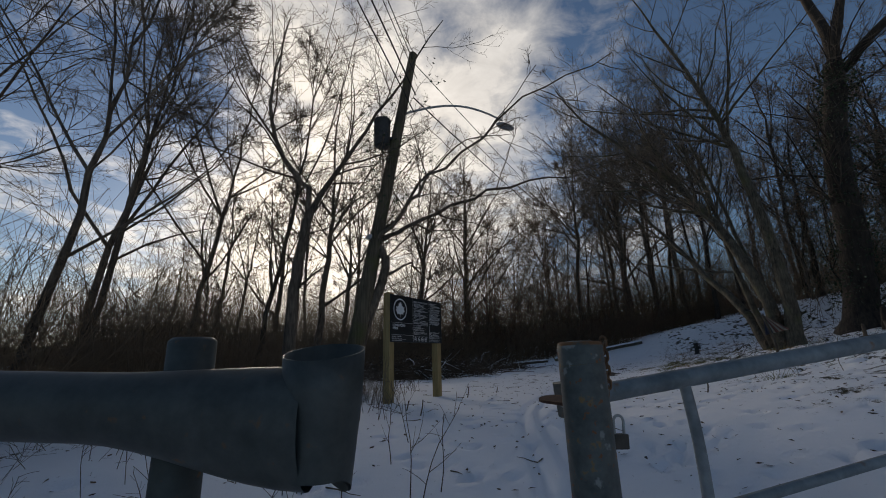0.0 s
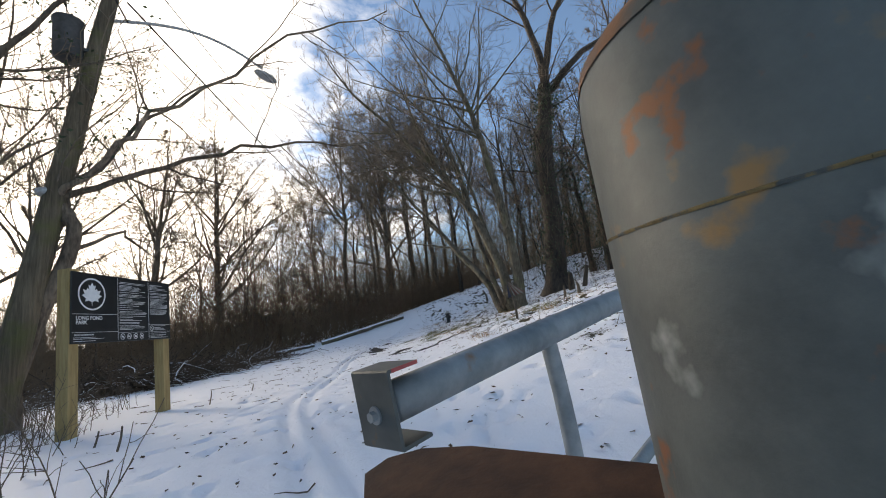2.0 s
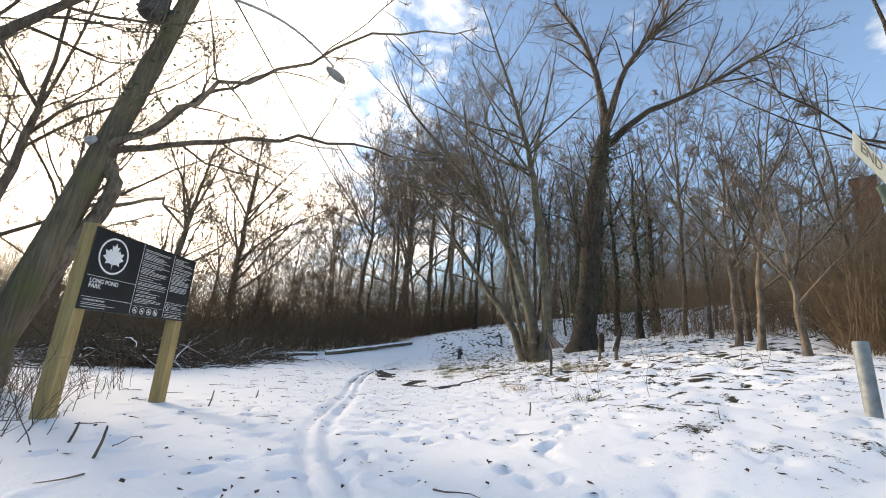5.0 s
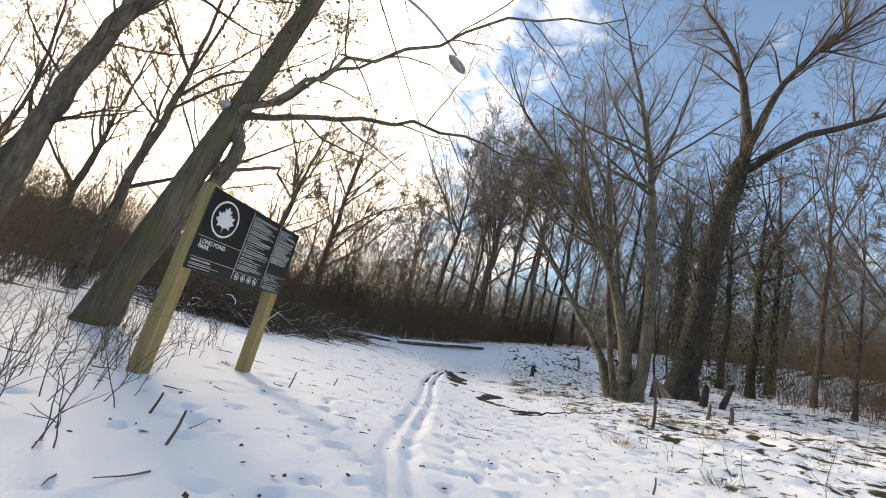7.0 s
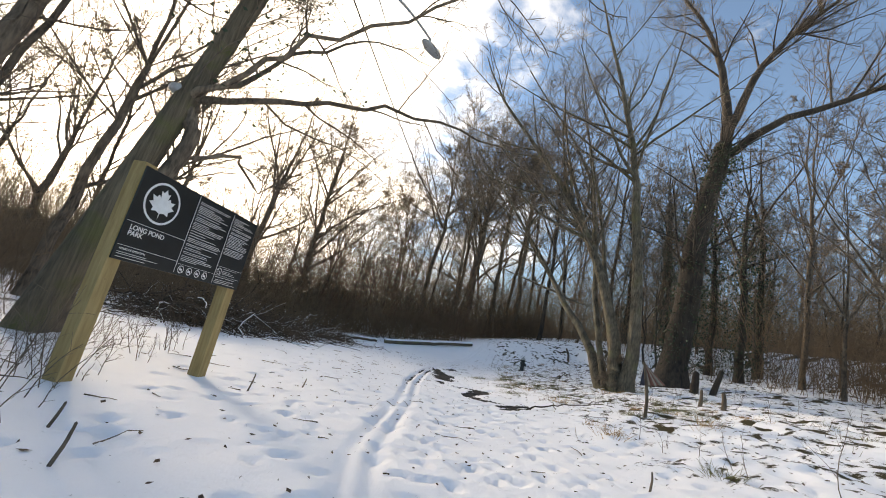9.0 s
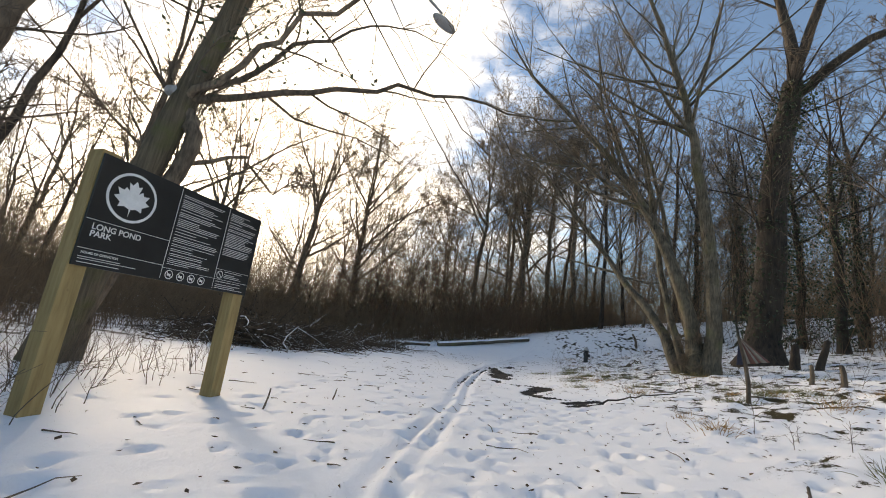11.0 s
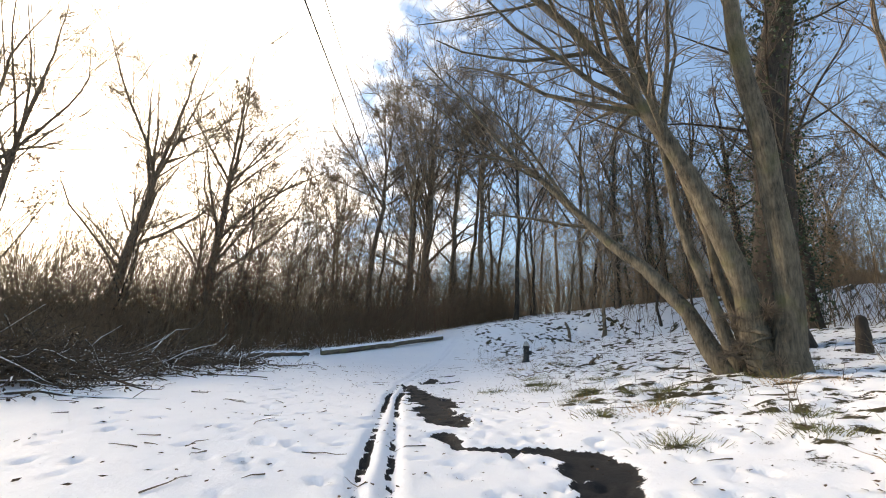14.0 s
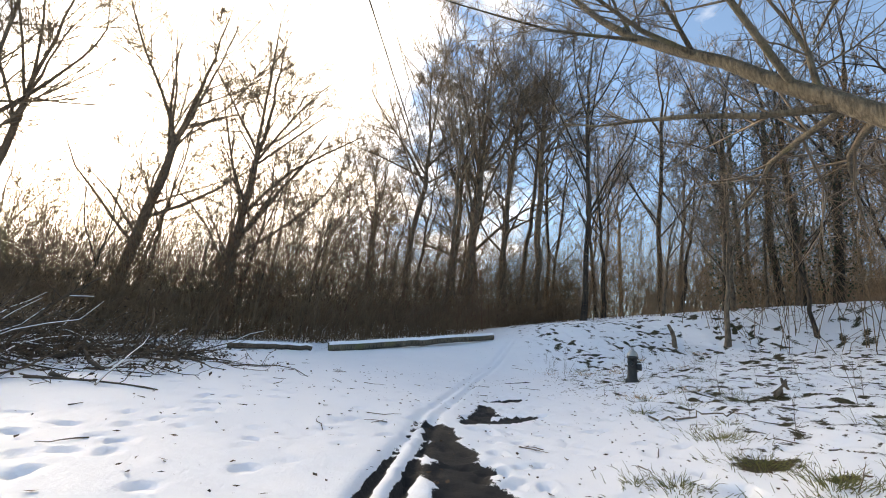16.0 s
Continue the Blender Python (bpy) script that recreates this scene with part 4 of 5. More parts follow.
make_tree("tree", foot, stems, rg, "bare many-stemmed tree with pale mossy bark, leaning over the trail", BARK_PALE, 0.0048, (20, 10, 7), (0.36, 0.46, 0.52), 0.34, sides=14, steps=(6, 4, 3))
# dark ivied tree behind it
foot = O((14.6, 14.5, gz(14.6, 14.5) - 0.05))
rg = R(22)
dk = [limb(rg, O(((0, 0, -0.1), (0.2, -0.25, 3.0), (0.55, -0.6, 8.3), (0.95, -1.0, 10.8))), 0.55, 0.32, 16, 0.04, 1.7),
      limb(rg, O(((0.95, -1.0, 10.6), (0.9, -0.9, 13.5), (0.4, -0.4, 16.6), (-0.8, 0.6, 19.8))), 0.24, 0.05, 12, 0.05, 1.0),
      limb(rg, O(((0.95, -1.0, 10.7), (1.5, -1.5, 13.8), (2.9, -2.6, 16.6), (4.8, -4.4, 19.2))), 0.21, 0.05, 12, 0.05, 1.0),
      limb(rg, O(((0.85, -0.9, 10.2), (2.3, -2.3, 11.9), (4.8, -4.6, 13.4), (7.4, -7.0, 15.3))), 0.2, 0.04, 12, 0.06, 1.0)]
dt = make_tree("tree", foot, dk, rg, "tall dark forked tree with ivy round its trunk", BARK_DARK, 0.0058, (21, 10, 7), (0.42, 0.46, 0.52), 0.4, sides=16, steps=(6, 4, 3))
tp = dk[0][0]
sp = [tp[i] + rg.normal(0, 0.36, 3) * O((1, 1, 0.5)) for i in rg.integers(2, 15, 420)]
v, f = leaves_at(rg, sp, 0.06, 11, 0.17)
tagged(link_mesh("ivy", v, f, IVY, dt, "dark green ivy clinging to the trunk"), kind="stuff")
# crooked tree behind the sign, lopped and joined to the pole
foot = O((-3.0, 8.5, gz(-3.0, 8.5) - 0.05))
rg = R(23)
ck = [limb(rg, O(((0.0, 0, 0), (0.12, 0.0, 1.1), (0.45, -0.05, 2.1), (0.85, -0.1, 3.2), (0.7, -0.1, 3.7), (0.45, -0.1, 4.05))), 0.13, 0.11, 16, 0.02, 1.3),
      limb(rg, O(((0.5, -0.1, 3.95), (1.25, 0.1, 4.35), (2.55, 0.6, 5.1), (4.55, 1.6, 6.2), (7.05, 3.0, 6.9), (9.05, 3.8, 7.0))), 0.07, 0.012, 18, 0.06, 1.1),
      limb(rg, O(((0.55, -0.1, 3.9), (1.45, -0.3, 4.9), (2.75, -0.6, 6.0), (4.75, -1.2, 7.4), (6.95, -1.8, 8.0))), 0.06, 0.011, 16, 0.07, 1.1),
      limb(rg, O(((0.6, -0.1, 3.9), (1.15, 0.6, 5.2), (1.95, 1.6, 6.8), (3.15, 3.0, 8.6), (5.05, 4.2, 9.4))), 0.06, 0.011, 14, 0.08, 1.1),
      limb(rg, O(((0.8, -0.08, 3.0), (1.45, 0.4, 3.4), (1.85, 0.7, 3.0), (2.25, 0.9, 3.4))), 0.04, 0.01, 10, 0.05, 1.0)]
ct = make_tree("tree", foot, ck, rg, "crooked lopped tree with long thin boughs beside the pole", BARK, 0.0055, (9, 6, 4), (0.33, 0.42, 0.45), 0.25, up=0.0)
bm = bmesh.new()
bmesh.ops.create_icosphere(bm, subdivisions=2, radius=0.12, matrix=Matrix.Translation((0.42, -0.14, 4.08)) @ Matrix.Diagonal((1.2, 1, 0.8, 1)))
part("cut_face", bm, LAMP_GREY, ct, "pale sawn stub end")
# vines on the pole
rg = R(24)
vl, spots = [], []
for k in range(16):
    t0 = rg.uniform(0.3, 0.6)
    p0 = O(pb) + O(pd) * t0 + rg.normal(0, 0.12, 3)
    q = bend(rg, p0, O(pd) / pd.length + rg.normal(0, 0.15, 3), rg.uniform(2.0, 4.5), 9, 0.14, 0.02)
    vl.append((q, np.linspace(0.014, 0.005, 9)))
    for u, w in sprout(rg, q, vl[-1][1], 9, 0.1, 1, 0.8, 4, 0.6, 0.004, 0.25, -0.08):
        vl.append((u, w))
        spots.append(u[-1])
v, f = tubes([(p - O(pb), r) for p, r in vl], 4)
vine = thing("vine", Matrix.Translation(pb), "dry tangled vine climbing the utility pole", "vine")
tagged(link_mesh("vine_wood", v, f, TWIG, vine), kind="stuff")
v, f = leaves_at(rg, O(spots) - O(pb), 0.045, 5, 0.12)
tagged(link_mesh("foliage", v, f, IVY, vine, "small dark leaves"), kind="stuff")


def plain_limbs(rng, height, r, lean=(0.0, 0.0), fork=0.45, n_limbs=7, spread_by=0.55, top_r=0.03):
    """A forest tree: a trunk that forks into long rising limbs, with lesser boughs above and below."""
    t = [(0, 0, -0.2)] + [(lean[0] * k * height + rng.normal(0, 0.016 * height * k), lean[1] * k * height + rng.normal(0, 0.016 * height * k), height * k) for k in (0.25, 0.5, 0.75, 1.0)]
    trunk = limb(rng, O(t), r, top_r, 18, 0.012 + 0.0022 * height, 1.5)
    trunk[1][:] = np.interp(np.linspace(0, 1, 18), (0, 0.06, fork, min(fork + 0.12, 0.9), 1), (r * 1.4, r, r * 0.68, r * 0.4, 0.012))
    out = [trunk]
    a = rng.uniform(0, 6.28)
    for k in range(n_limbs):
        main = k < max(2, n_limbs // 3)
        s = rng.uniform(fork, fork + 0.1) if main else rng.uniform(fork * 0.8, 0.9)
        i = int(s * 17)
        a += rng.uniform(1.6, 3.0)
        el = 1.57 - (rng.uniform(0.3, 0.6) if main else rng.uniform(0.5, 1.0)) * spread_by / 0.55
        d = O((math.cos(a) * math.cos(el), math.sin(a) * math.cos(el), math.sin(el)))
        L = height * (1.0 - s) * (rng.uniform(0.85, 1.15) if main else rng.uniform(0.5, 0.85))
        q = bend(rng, trunk[0][i], d, L, 11, 0.075, 0.045)
        out.append((q, np.linspace(max(trunk[1][i] * (0.62 if main else 0.34), 0.016), 0.009, 11)))
    return out


# forked tree next to the pole
foot = O((-3.98, 7.1, gz(-3.98, 7.1) - 0.05))
rg = R(25)
fk = [limb(rg, O(((-3.95, 7.1, -0.1), (-4.1, 7.05, 2.0), (-4.0, 7.1, 3.2), (-3.82, 7.18, 4.5))) - foot * O((1, 1, 0)), 0.15, 0.115, 12, 0.02, 1.4),
      limb(rg, O(((-3.85, 7.18, 4.4), (-3.5, 7.35, 5.2), (-2.8, 7.7, 6.7), (-1.7, 8.2, 8.8), (-0.4, 8.8, 11.5))) - foot * O((1, 1, 0)), 0.085, 0.015, 14, 0.04, 1.0),
      limb(rg, O(((-3.85, 7.18, 4.4), (-4.2, 7.1, 5.4), (-4.9, 7.0, 6.8), (-5.1, 7.2, 8.6), (-4.9, 7.6, 11.0))) - foot * O((1, 1, 0)), 0.085, 0.015, 14, 0.06, 1.0)]
make_tree("tree", foot, fk, rg, "bare forked tree leaning beside the utility pole", BARK, 0.0045, (11, 7, 5), (0.42, 0.45, 0.5), 0.25, steps=(6, 4, 3))
# young tree in the straw by the drive
foot = O((8.25, 1.72, gz(8.25, 1.72) - 0.05))
rg = R(26)
yk = [limb(rg, O(((0, 0, 0), (0.0, 0.0, 1.9), (0.05, 0.05, 3.7), (0.0, 0.0, 5.9), (-0.1, 0.1, 7.5))), 0.055, 0.01, 14, 0.03, 1.3),
      limb(rg, O(((0.04, 0.04, 3.3), (0.5, -0.6, 4.3), (0.9, -1.3, 5.0), (1.2, -2.2, 5.4))), 0.025, 0.008, 10, 0.04, 1.0),
      limb(rg, O(((0.0, 0.0, 3.0), (-0.5, 0.9, 4.2), (-0.7, 1.6, 5.2))), 0.022, 0.008, 10, 0.04, 1.0)]
make_tree("tree", foot, yk, rg, "young bare tree by the drive with straw round its foot", BARK_DARK, 0.004, (9, 6, 4), (0.4, 0.45, 0.5), 0.3, steps=(5, 4, 3), sides=9)
# leaning trees along the left of the trail
for k, (x, y, h, r, lx, ly, fk) in enumerate(((-6.6, 10.2, 13, 0.12, 0.16, 0.02, 0.45), (-8.6, 9.6, 13, 0.13, 0.13, 0.05, 0.4), (-10.8, 8.4, 14, 0.17, 0.10, 0.04, 0.3),
                                              (-6.6, 3.4, 11, 0.10, 0.14, 0.05, 0.35), (-8.4, 6.2, 13, 0.11, 0.12, 0.0, 0.4), (-12.5, 5.0, 13, 0.16, 0.10, 0.0, 0.3), (-6.0, 13.5, 14, 0.2, 0.06, 0.02, 0.4))):
    rg = R(40 + k)
    make_tree("tree", (x, y, gz(x, y)), plain_limbs(rg, h, r * 0.72, (lx, ly), fk, 9, 0.7, 0.02), rg, "bare leaning tree among brambles at the wood's edge", BARK, 0.005, (9, 7, 5), (0.42, 0.45, 0.5), 0.2, "trees left of the trail", steps=(5, 3, 2))

for k, (x, y, h, r, lx, fk) in enumerate(((-0.8, 46.5, 25, 0.36, 0.0, 0.46), (-6.6, 44.0, 25, 0.36, 0.10, 0.42), (-13.5, 40.0, 22, 0.3, 0.05, 0.4), (-19.0, 36.0, 21, 0.3, 0.06, 0.38),
                                          (16.2, 41.9, 27, 0.34, 0.0, 0.46), (20.8, 39.6, 26, 0.28, -0.03, 0.6), (18.6, 40.8, 25, 0.22, -0.02, 0.62), (11.5, 43.0, 24, 0.26, 0.0, 0.5))):
    rg = R(70 + k)
    make_tree("tree", (x, y, gz(x, y)), plain_limbs(rg, h, r, (lx, 0.0), fk, 9, 0.6), rg, "tall bare forked tree rising from the brambles", BARK, 0.0115, (14, 7, 5), (0.42, 0.46, 0.55), 0.15, "tall forked trees", steps=(5, 3, 2))

# ---- the woods ----
kinds = []
for k in range(9):
    rg = R(100 + k)
    h = (21, 24, 19, 23, 17, 22, 25, 20, 15)[k]
    r = (0.19, 0.23, 0.16, 0.21, 0.15, 0.17, 0.23, 0.16, 0.12)[k]
    fk = (0.42, 0.5, 0.35, 0.55, 0.3, 0.6, 0.45, 0.5, 0.3)[k]
    at = ((10.5, 52.0), (16.0, 45.0), (-7.0, 50.0), (21.0, 43.0), (5.0, 44.0), (25.0, 45.0), (-13.0, 42.0), (13.0, 38.0), (1.0, 38.0))[k]
    t = make_tree("tree", (*at, gz(*at)), plain_limbs(rg, h, r, (rg.normal(0, 0.03), rg.normal(0, 0.03)), fk, (8, 9, 7, 8, 7, 7, 9, 7, 6)[k], (0.55, 0.6, 0.7, 0.5, 0.7, 0.45, 0.65, 0.5, 0.6)[k]),
                  rg, "tall bare forest tree in winter", (BARK, BARK, BARK_DARK)[k % 3], 0.0098, (10, 6, 3), (0.40, 0.46, 0.6), 0.22, "trees of the wood", sides=6, steps=(4, 3, 2),
                  dead_leaves=(0, 0, 0, 0, 700, 0, 0, 0, 500)[k])
    kinds.append(t)
rg = R(200)
places = [(-20, 46), (-16, 52), (-24, 38), (-10, 58), (-3, 56), (3, 60), (8, 46), (19, 52), (13, 57), (23, 55), (29, 50), (33, 47), (28, 42), (31, 38), (36, 41), (24, 36.5), (27, 33), (33, 33), (38, 36),
          (20.0, 33.5), (30, 27), (35, 25), (40, 30), (26.5, 27.5), (24.4, 21.7), (20.0, 13.1), (28, 20), (33, 17), (38, 22), (30, 12), (36, 12), (42, 17), (25, 14.5), (21.5, 8.5), (27, 8), (23.5, 17.5), (18.5, 19.0), (17.2, 10.2), (44, 25), (46, 34)]
while len(places) < 66:
    a, d = rg.uniform(-0.9, 1.45), rg.uniform(34, 72)
    x, y = 4 + d * math.sin(a), 8 + d * math.cos(a)
    if y < 36 and x < 24 or (x < 40 and y < 10) or (x > 14 and y < 9):
        continue
    if all((x - u) ** 2 + (y - w) ** 2 > 5 for u, w in places):
        places.append((x, y))
leafy = [(2.6, 33.5), (4.6, 35.0), (0.4, 34.0), (6.6, 36.8), (8.8, 37.6), (-3.5, 33.0), (-6.5, 28.5), (16.5, 37.5), (19.5, 27.5), (21.0, 22.5)]
for i, (x, y) in enumerate(leafy):
    s = rg.uniform(0.42, 0.6)
    c = copy_thing(kinds[(4, 8)[i % 2]], pose(x, y, gz(x, y) - 0.1, rg.normal(0, 4), rg.normal(0, 4), rg.uniform(0, 360)) @ Matrix.Scale(s, 4))
    c.scale = (s, s, s)
for i, (x, y) in enumerate(places):
    near_east = x > 15 and y < 32
    t = kinds[int(rg.choice((2, 4, 7, 8)))] if near_east else kinds[int(rg.integers(0, 9))]
    s = rg.uniform(0.5, 0.78) if near_east else rg.uniform(0.9, 1.2)
    c = copy_thing(t, pose(x, y, gz(x, y) - 0.1, rg.normal(0, 2), rg.normal(0, 2), rg.uniform(0, 360)) @ Matrix.Scale(s, 4))
    c.scale = (s, s, s)
# young thin trees on the bank
for k, (x, y, h) in enumerate(((18.6, 23.9, 7.0), (12.6, 6.2, 7.5), (13.8, 7.4, 8.0), (22.0, 26.0, 8), (16.0, 8.2, 8.5), (24.5, 25.0, 9), (14.6, 4.9, 8.0), (11.2, 4.6, 5.5))):
    rg = R(300 + k)
    make_tree("tree", (x, y, gz(x, y)), plain_limbs(rg, h, 0.055 + 0.006 * h, (rg.normal(0, 0.06), rg.normal(0, 0.06)), 0.3, 7, 0.7), rg, "young thin bare tree on the snowy bank", BARK, 0.005, (6, 5, 4), (0.42, 0.45, 0.5), 0.2, "young trees on the bank", sides=8, steps=(5, 3, 2))


def stems(rng, count, place, hmin, hmax, r0, n=3, lean=0.25, twigs=3, wide=0.45, wander=0.2):
    """Many upright wands with side twigs, for thickets."""
    out = []
    for _ in range(count):
        x, y = place(rng)
        h = hmin + (hmax - hmin) * rng.random() ** 1.7
        a, d = rng.uniform(0, 6.28), abs(rng.normal(0, lean)) * (2.6 if rng.random() < 0.25 else 1)
        q = bend(rng, (x, y, gz(x, y) - 0.1), (math.cos(a) * d, math.sin(a) * d, 1), h, n, wander, 0.0)
        r = np.linspace(r0, r0 * 0.35, n)
        out.append((q, r))
        out += sprout(rng, q, r, twigs, 0.25, 1.0, h * wide, 2, 0.8, r0 * 0.4, 0.3, 0.03)
    return out


def thicket(name, label, seed, count, place, hmin, hmax, r0, mat=None, lean=0.25, twigs=3):
    v, f = tubes(stems(R(seed), count, place, hmin, hmax, r0, 3, lean, twigs), 3)
    tagged(link_mesh(name, v, f, mat or BRUSH), label, "undergrowth", kind="stuff")


def west_edge(rng):
    y = rng.uniform(1, 36)
    return -4.8 - max(0, 6 - y) * 0.25 - max(0, 12 - abs(y - 16)) * 0.12 + max(0.0, y - 24) * 0.55 - abs(rng.normal(0, 4.5)), y


def north_edge(rng):
    x = rng.uniform(-26, 26)
    return x, 31.0 + 0.5 * max(0, x - 8) + abs(rng.normal(0, 4.5)) - 0.25 * max(0.0, 2 - x)


def deep_wood(rng):
    a, d = rng.uniform(-0.95, 1.2), rng.uniform(40, 85)
    return 4 + d * math.sin(a), 6 + d * math.cos(a)


def east_wood(rng):
    return rng.uniform(19, 55), rng.uniform(9, 38)


def east_near(rng):
    return (rng.uniform(17.5, 26), rng.uniform(7, 13)) if rng.random() < 0.2 else (lambda d, s: (0.1 + d * math.cos(s), -0.8 + d * math.sin(s)))(rng.uniform(13, 25.5), rng.uniform(0.268, 0.40))


thicket("undergrowth", "dense brown brambles and saplings along the west edge", 1, 3000, west_edge, 0.7, 4.6, 0.010, None, 0.35, 5)
thicket("undergrowth", "dark brown scrub on the western side of the gate", 6, 1700, lambda r: (-5.4 - abs(r.normal(0, 2.6)), r.uniform(-4, 9)), 0.8, 3.2, 0.008, None, 0.4, 6)
thicket("undergrowth", "low tangle of bare brambles in the snow", 7, 300, lambda r: (r.uniform(-5.2, -1.7), r.uniform(1.2, 8.5)), 0.25, 1.0, 0.0038, TWIG, 0.9, 5)
thicket("undergrowth", "brown dead stalks beside the barrier", 8, 14, lambda r: (-0.66 + r.normal(0, 0.14), -1.42 + r.normal(0, 0.09)), 0.6, 1.0, 0.005, None, 0.12, 3)
thicket("undergrowth", "dense brown thicket at the foot of the north wood", 2, 6400, north_edge, 0.8, 7.5, 0.012, None, 0.35, 5)
thicket("undergrowth", "russet saplings in front of the north wood", 9, 420, lambda r: (r.normal(4.5, 5.0), 33.5 + abs(r.normal(0, 2.5))), 3.0, 9.0, 0.012, RUSSET, 0.2, 8)
thicket("undergrowth", "brown saplings filling the deep wood", 3, 5900, deep_wood, 2.0, 14.0, 0.03, None, 0.18, 7)
thicket("undergrowth", "thin brown saplings between the trees on the rise", 4, 3300, east_wood, 0.6, 8.5, 0.013, None, 0.3, 5)
thicket("undergrowth", "brown scrub and brambles beside the house", 5, 2600, east_near, 0.8, 5.2, 0.010, None, 0.3, 4)


# the far wood, closing the view all round
rg = R(500)
na = 420
vs, fs = [], []
for i in range(na):
    a = 2 * math.pi * i / na
    d = 118 + 6 * math.sin(a * 9)
    x, y = 4 + d * math.sin(a), 10 + d * math.cos(a)
    z = gz(x, y)
    h = 6.5 + 1.5 * math.sin(a * 7) + 1.5 * math.sin(a * 23 + 1) + rg.uniform(-1.2, 1.6)
    vs += [(x, y, z - 6), (x, y, z + h * 0.7), (x * 1.03, y * 1.03, z + h)]
for i in range(na):
    j = (i + 1) % na
    for k in range(2):
        fs.append((3 * i + k, 3 * j + k, 3 * j + k + 1, 3 * i + k + 1))
FARWOOD = varied("far_wood", (0.085, 0.066, 0.045), (0.18, 0.142, 0.10), 0.9, 9, 1.0, 0.6, 0.6, (1, 1, 0.15))
tagged(link_mesh("backdrop", vs, fs, FARWOOD), "brown far wood on the skyline", "backdrop", kind="structure")

# ivied trees at the top of the rise
for k, (x, y, h) in enumerate(((23.7, 27.5, 15), (25.4, 25.4, 14), (26.6, 24.6, 15), (27.5, 27.5, 17), (22.8, 19.6, 14), (20.4, 16.0, 13), (24.8, 18.2, 15))):
    rg = R(560 + k)
    lm = plain_limbs(rg, h, 0.2, (rg.normal(0, 0.04), rg.normal(0, 0.04)), 0.5, 7, 0.5)
    t = make_tree("tree", (x, y, gz(x, y)), lm, rg, "bare tree wrapped in dark ivy on the rise", BARK_DARK, 0.008, (6, 5, 4), (0.42, 0.45, 0.5), 0.3, "ivied trees", sides=8, steps=(4, 3, 2))
    tp = lm[0][0]
    sp = [tp[int(i)] + rg.normal(0, 0.38, 3) * O((1, 1, 0.9)) for i in rg.integers(1, 12, 420)]
    v, f = leaves_at(rg, sp, 0.06, 7, 0.2)
    tagged(link_mesh("ivy", v, f, IVY, t, "dark green ivy up the trunk"), kind="stuff")


# ---- things on the bank and beyond ----
def hydrant(x, y):
    e = thing("fire_hydrant", pose(*on(x, y), 0, 0, 35), "black fire hydrant with a worn silver cap in the snow", "hydrant")
    part("barrel", lathe([(0.001, -0.1), (0.15, -0.1), (0.15, 0.06), (0.115, 0.09), (0.105, 0.12), (0.10, 0.52), (0.125, 0.54), (0.125, 0.58), (0.11, 0.6)], 24), HYDRANT, e, smooth=True)
    part("bonnet", lathe([(0.12, 0.595), (0.115, 0.64), (0.08, 0.70), (0.03, 0.73), (0.03, 0.77), (0.001, 0.775)], 24), SILVER, e, "worn silver bonnet", smooth=True)
    for a, b, r in (((-0.1, 0, 0.42), (-0.2, 0, 0.42), 0.055), ((0.1, 0, 0.42), (0.2, 0, 0.42), 0.055), ((0, -0.1, 0.36), (0, -0.19, 0.36), 0.075)):
        part("outlet_cap", rod(rod(bmesh.new(), a, b, r, n=16), b, (Vector(b) * 1.12 - Vector(a) * 0.12), 0.022, n=6), HYDRANT, e)


hydrant(11.75, 21.15)


def fallen(name, a, b, r0, r1, label, mat, snow=True, cat="log", rough=0.03):
    rg = R(int(a[0] * 100) % 997)
    e = thing(name, Matrix.Translation(a), label, cat)
    p = resampled([O((0, 0, 0)), O((Vector(b) - Vector(a)) * 0.5) + rg.normal(0, rough * 4, 3) * O((1, 1, 0.2)), O(Vector(b) - Vector(a))], 14, rg, rough)
    rr = np.linspace(r0, r1, 14)
    v, f = tubes([(p, rr)], 14)
    link_mesh("wood", v, f, mat, e, smooth=True)
    bm = bmesh.new()
    for q, s, w in ((p[0], r0, p[0] - p[1]),):
        d = Vector(w).normalized()
        rod(bm, Vector(q) - d * 0.01, Vector(q) + d * 0.012, s * 0.97, n=14)
    part("cut_end", bm, POLE_WOOD, e, "weathered end grain")
    if snow:
        v, f = tubes([(p + O((0, 0, 1)) * rr[:, None] * 0.42, rr * 0.86)], 10)
        link_mesh("snow_cap", v, f, SNOW_CAP, e, "snow lying along the top", smooth=True)
    return e


fallen("fallen_log", on(5.5, 27.6, 0.1), on(11.6, 28.1, 0.12), 0.15, 0.12, "long snow-capped fallen trunk at the trail's edge", BARK_PALE, rough=0.008)
fallen("fallen_log", on(2.6, 27.2, 0.1), on(5.0, 27.5, 0.1), 0.11, 0.09, "snow-dusted fallen log by the thicket", BARK, rough=0.01)
fallen("log", on(9.9, 1.40, 0.16), on(10.5, 1.68, 0.16), 0.2, 0.21, "thick sawn log with snow on top beside the drive", BARK_PALE, rough=0.004)

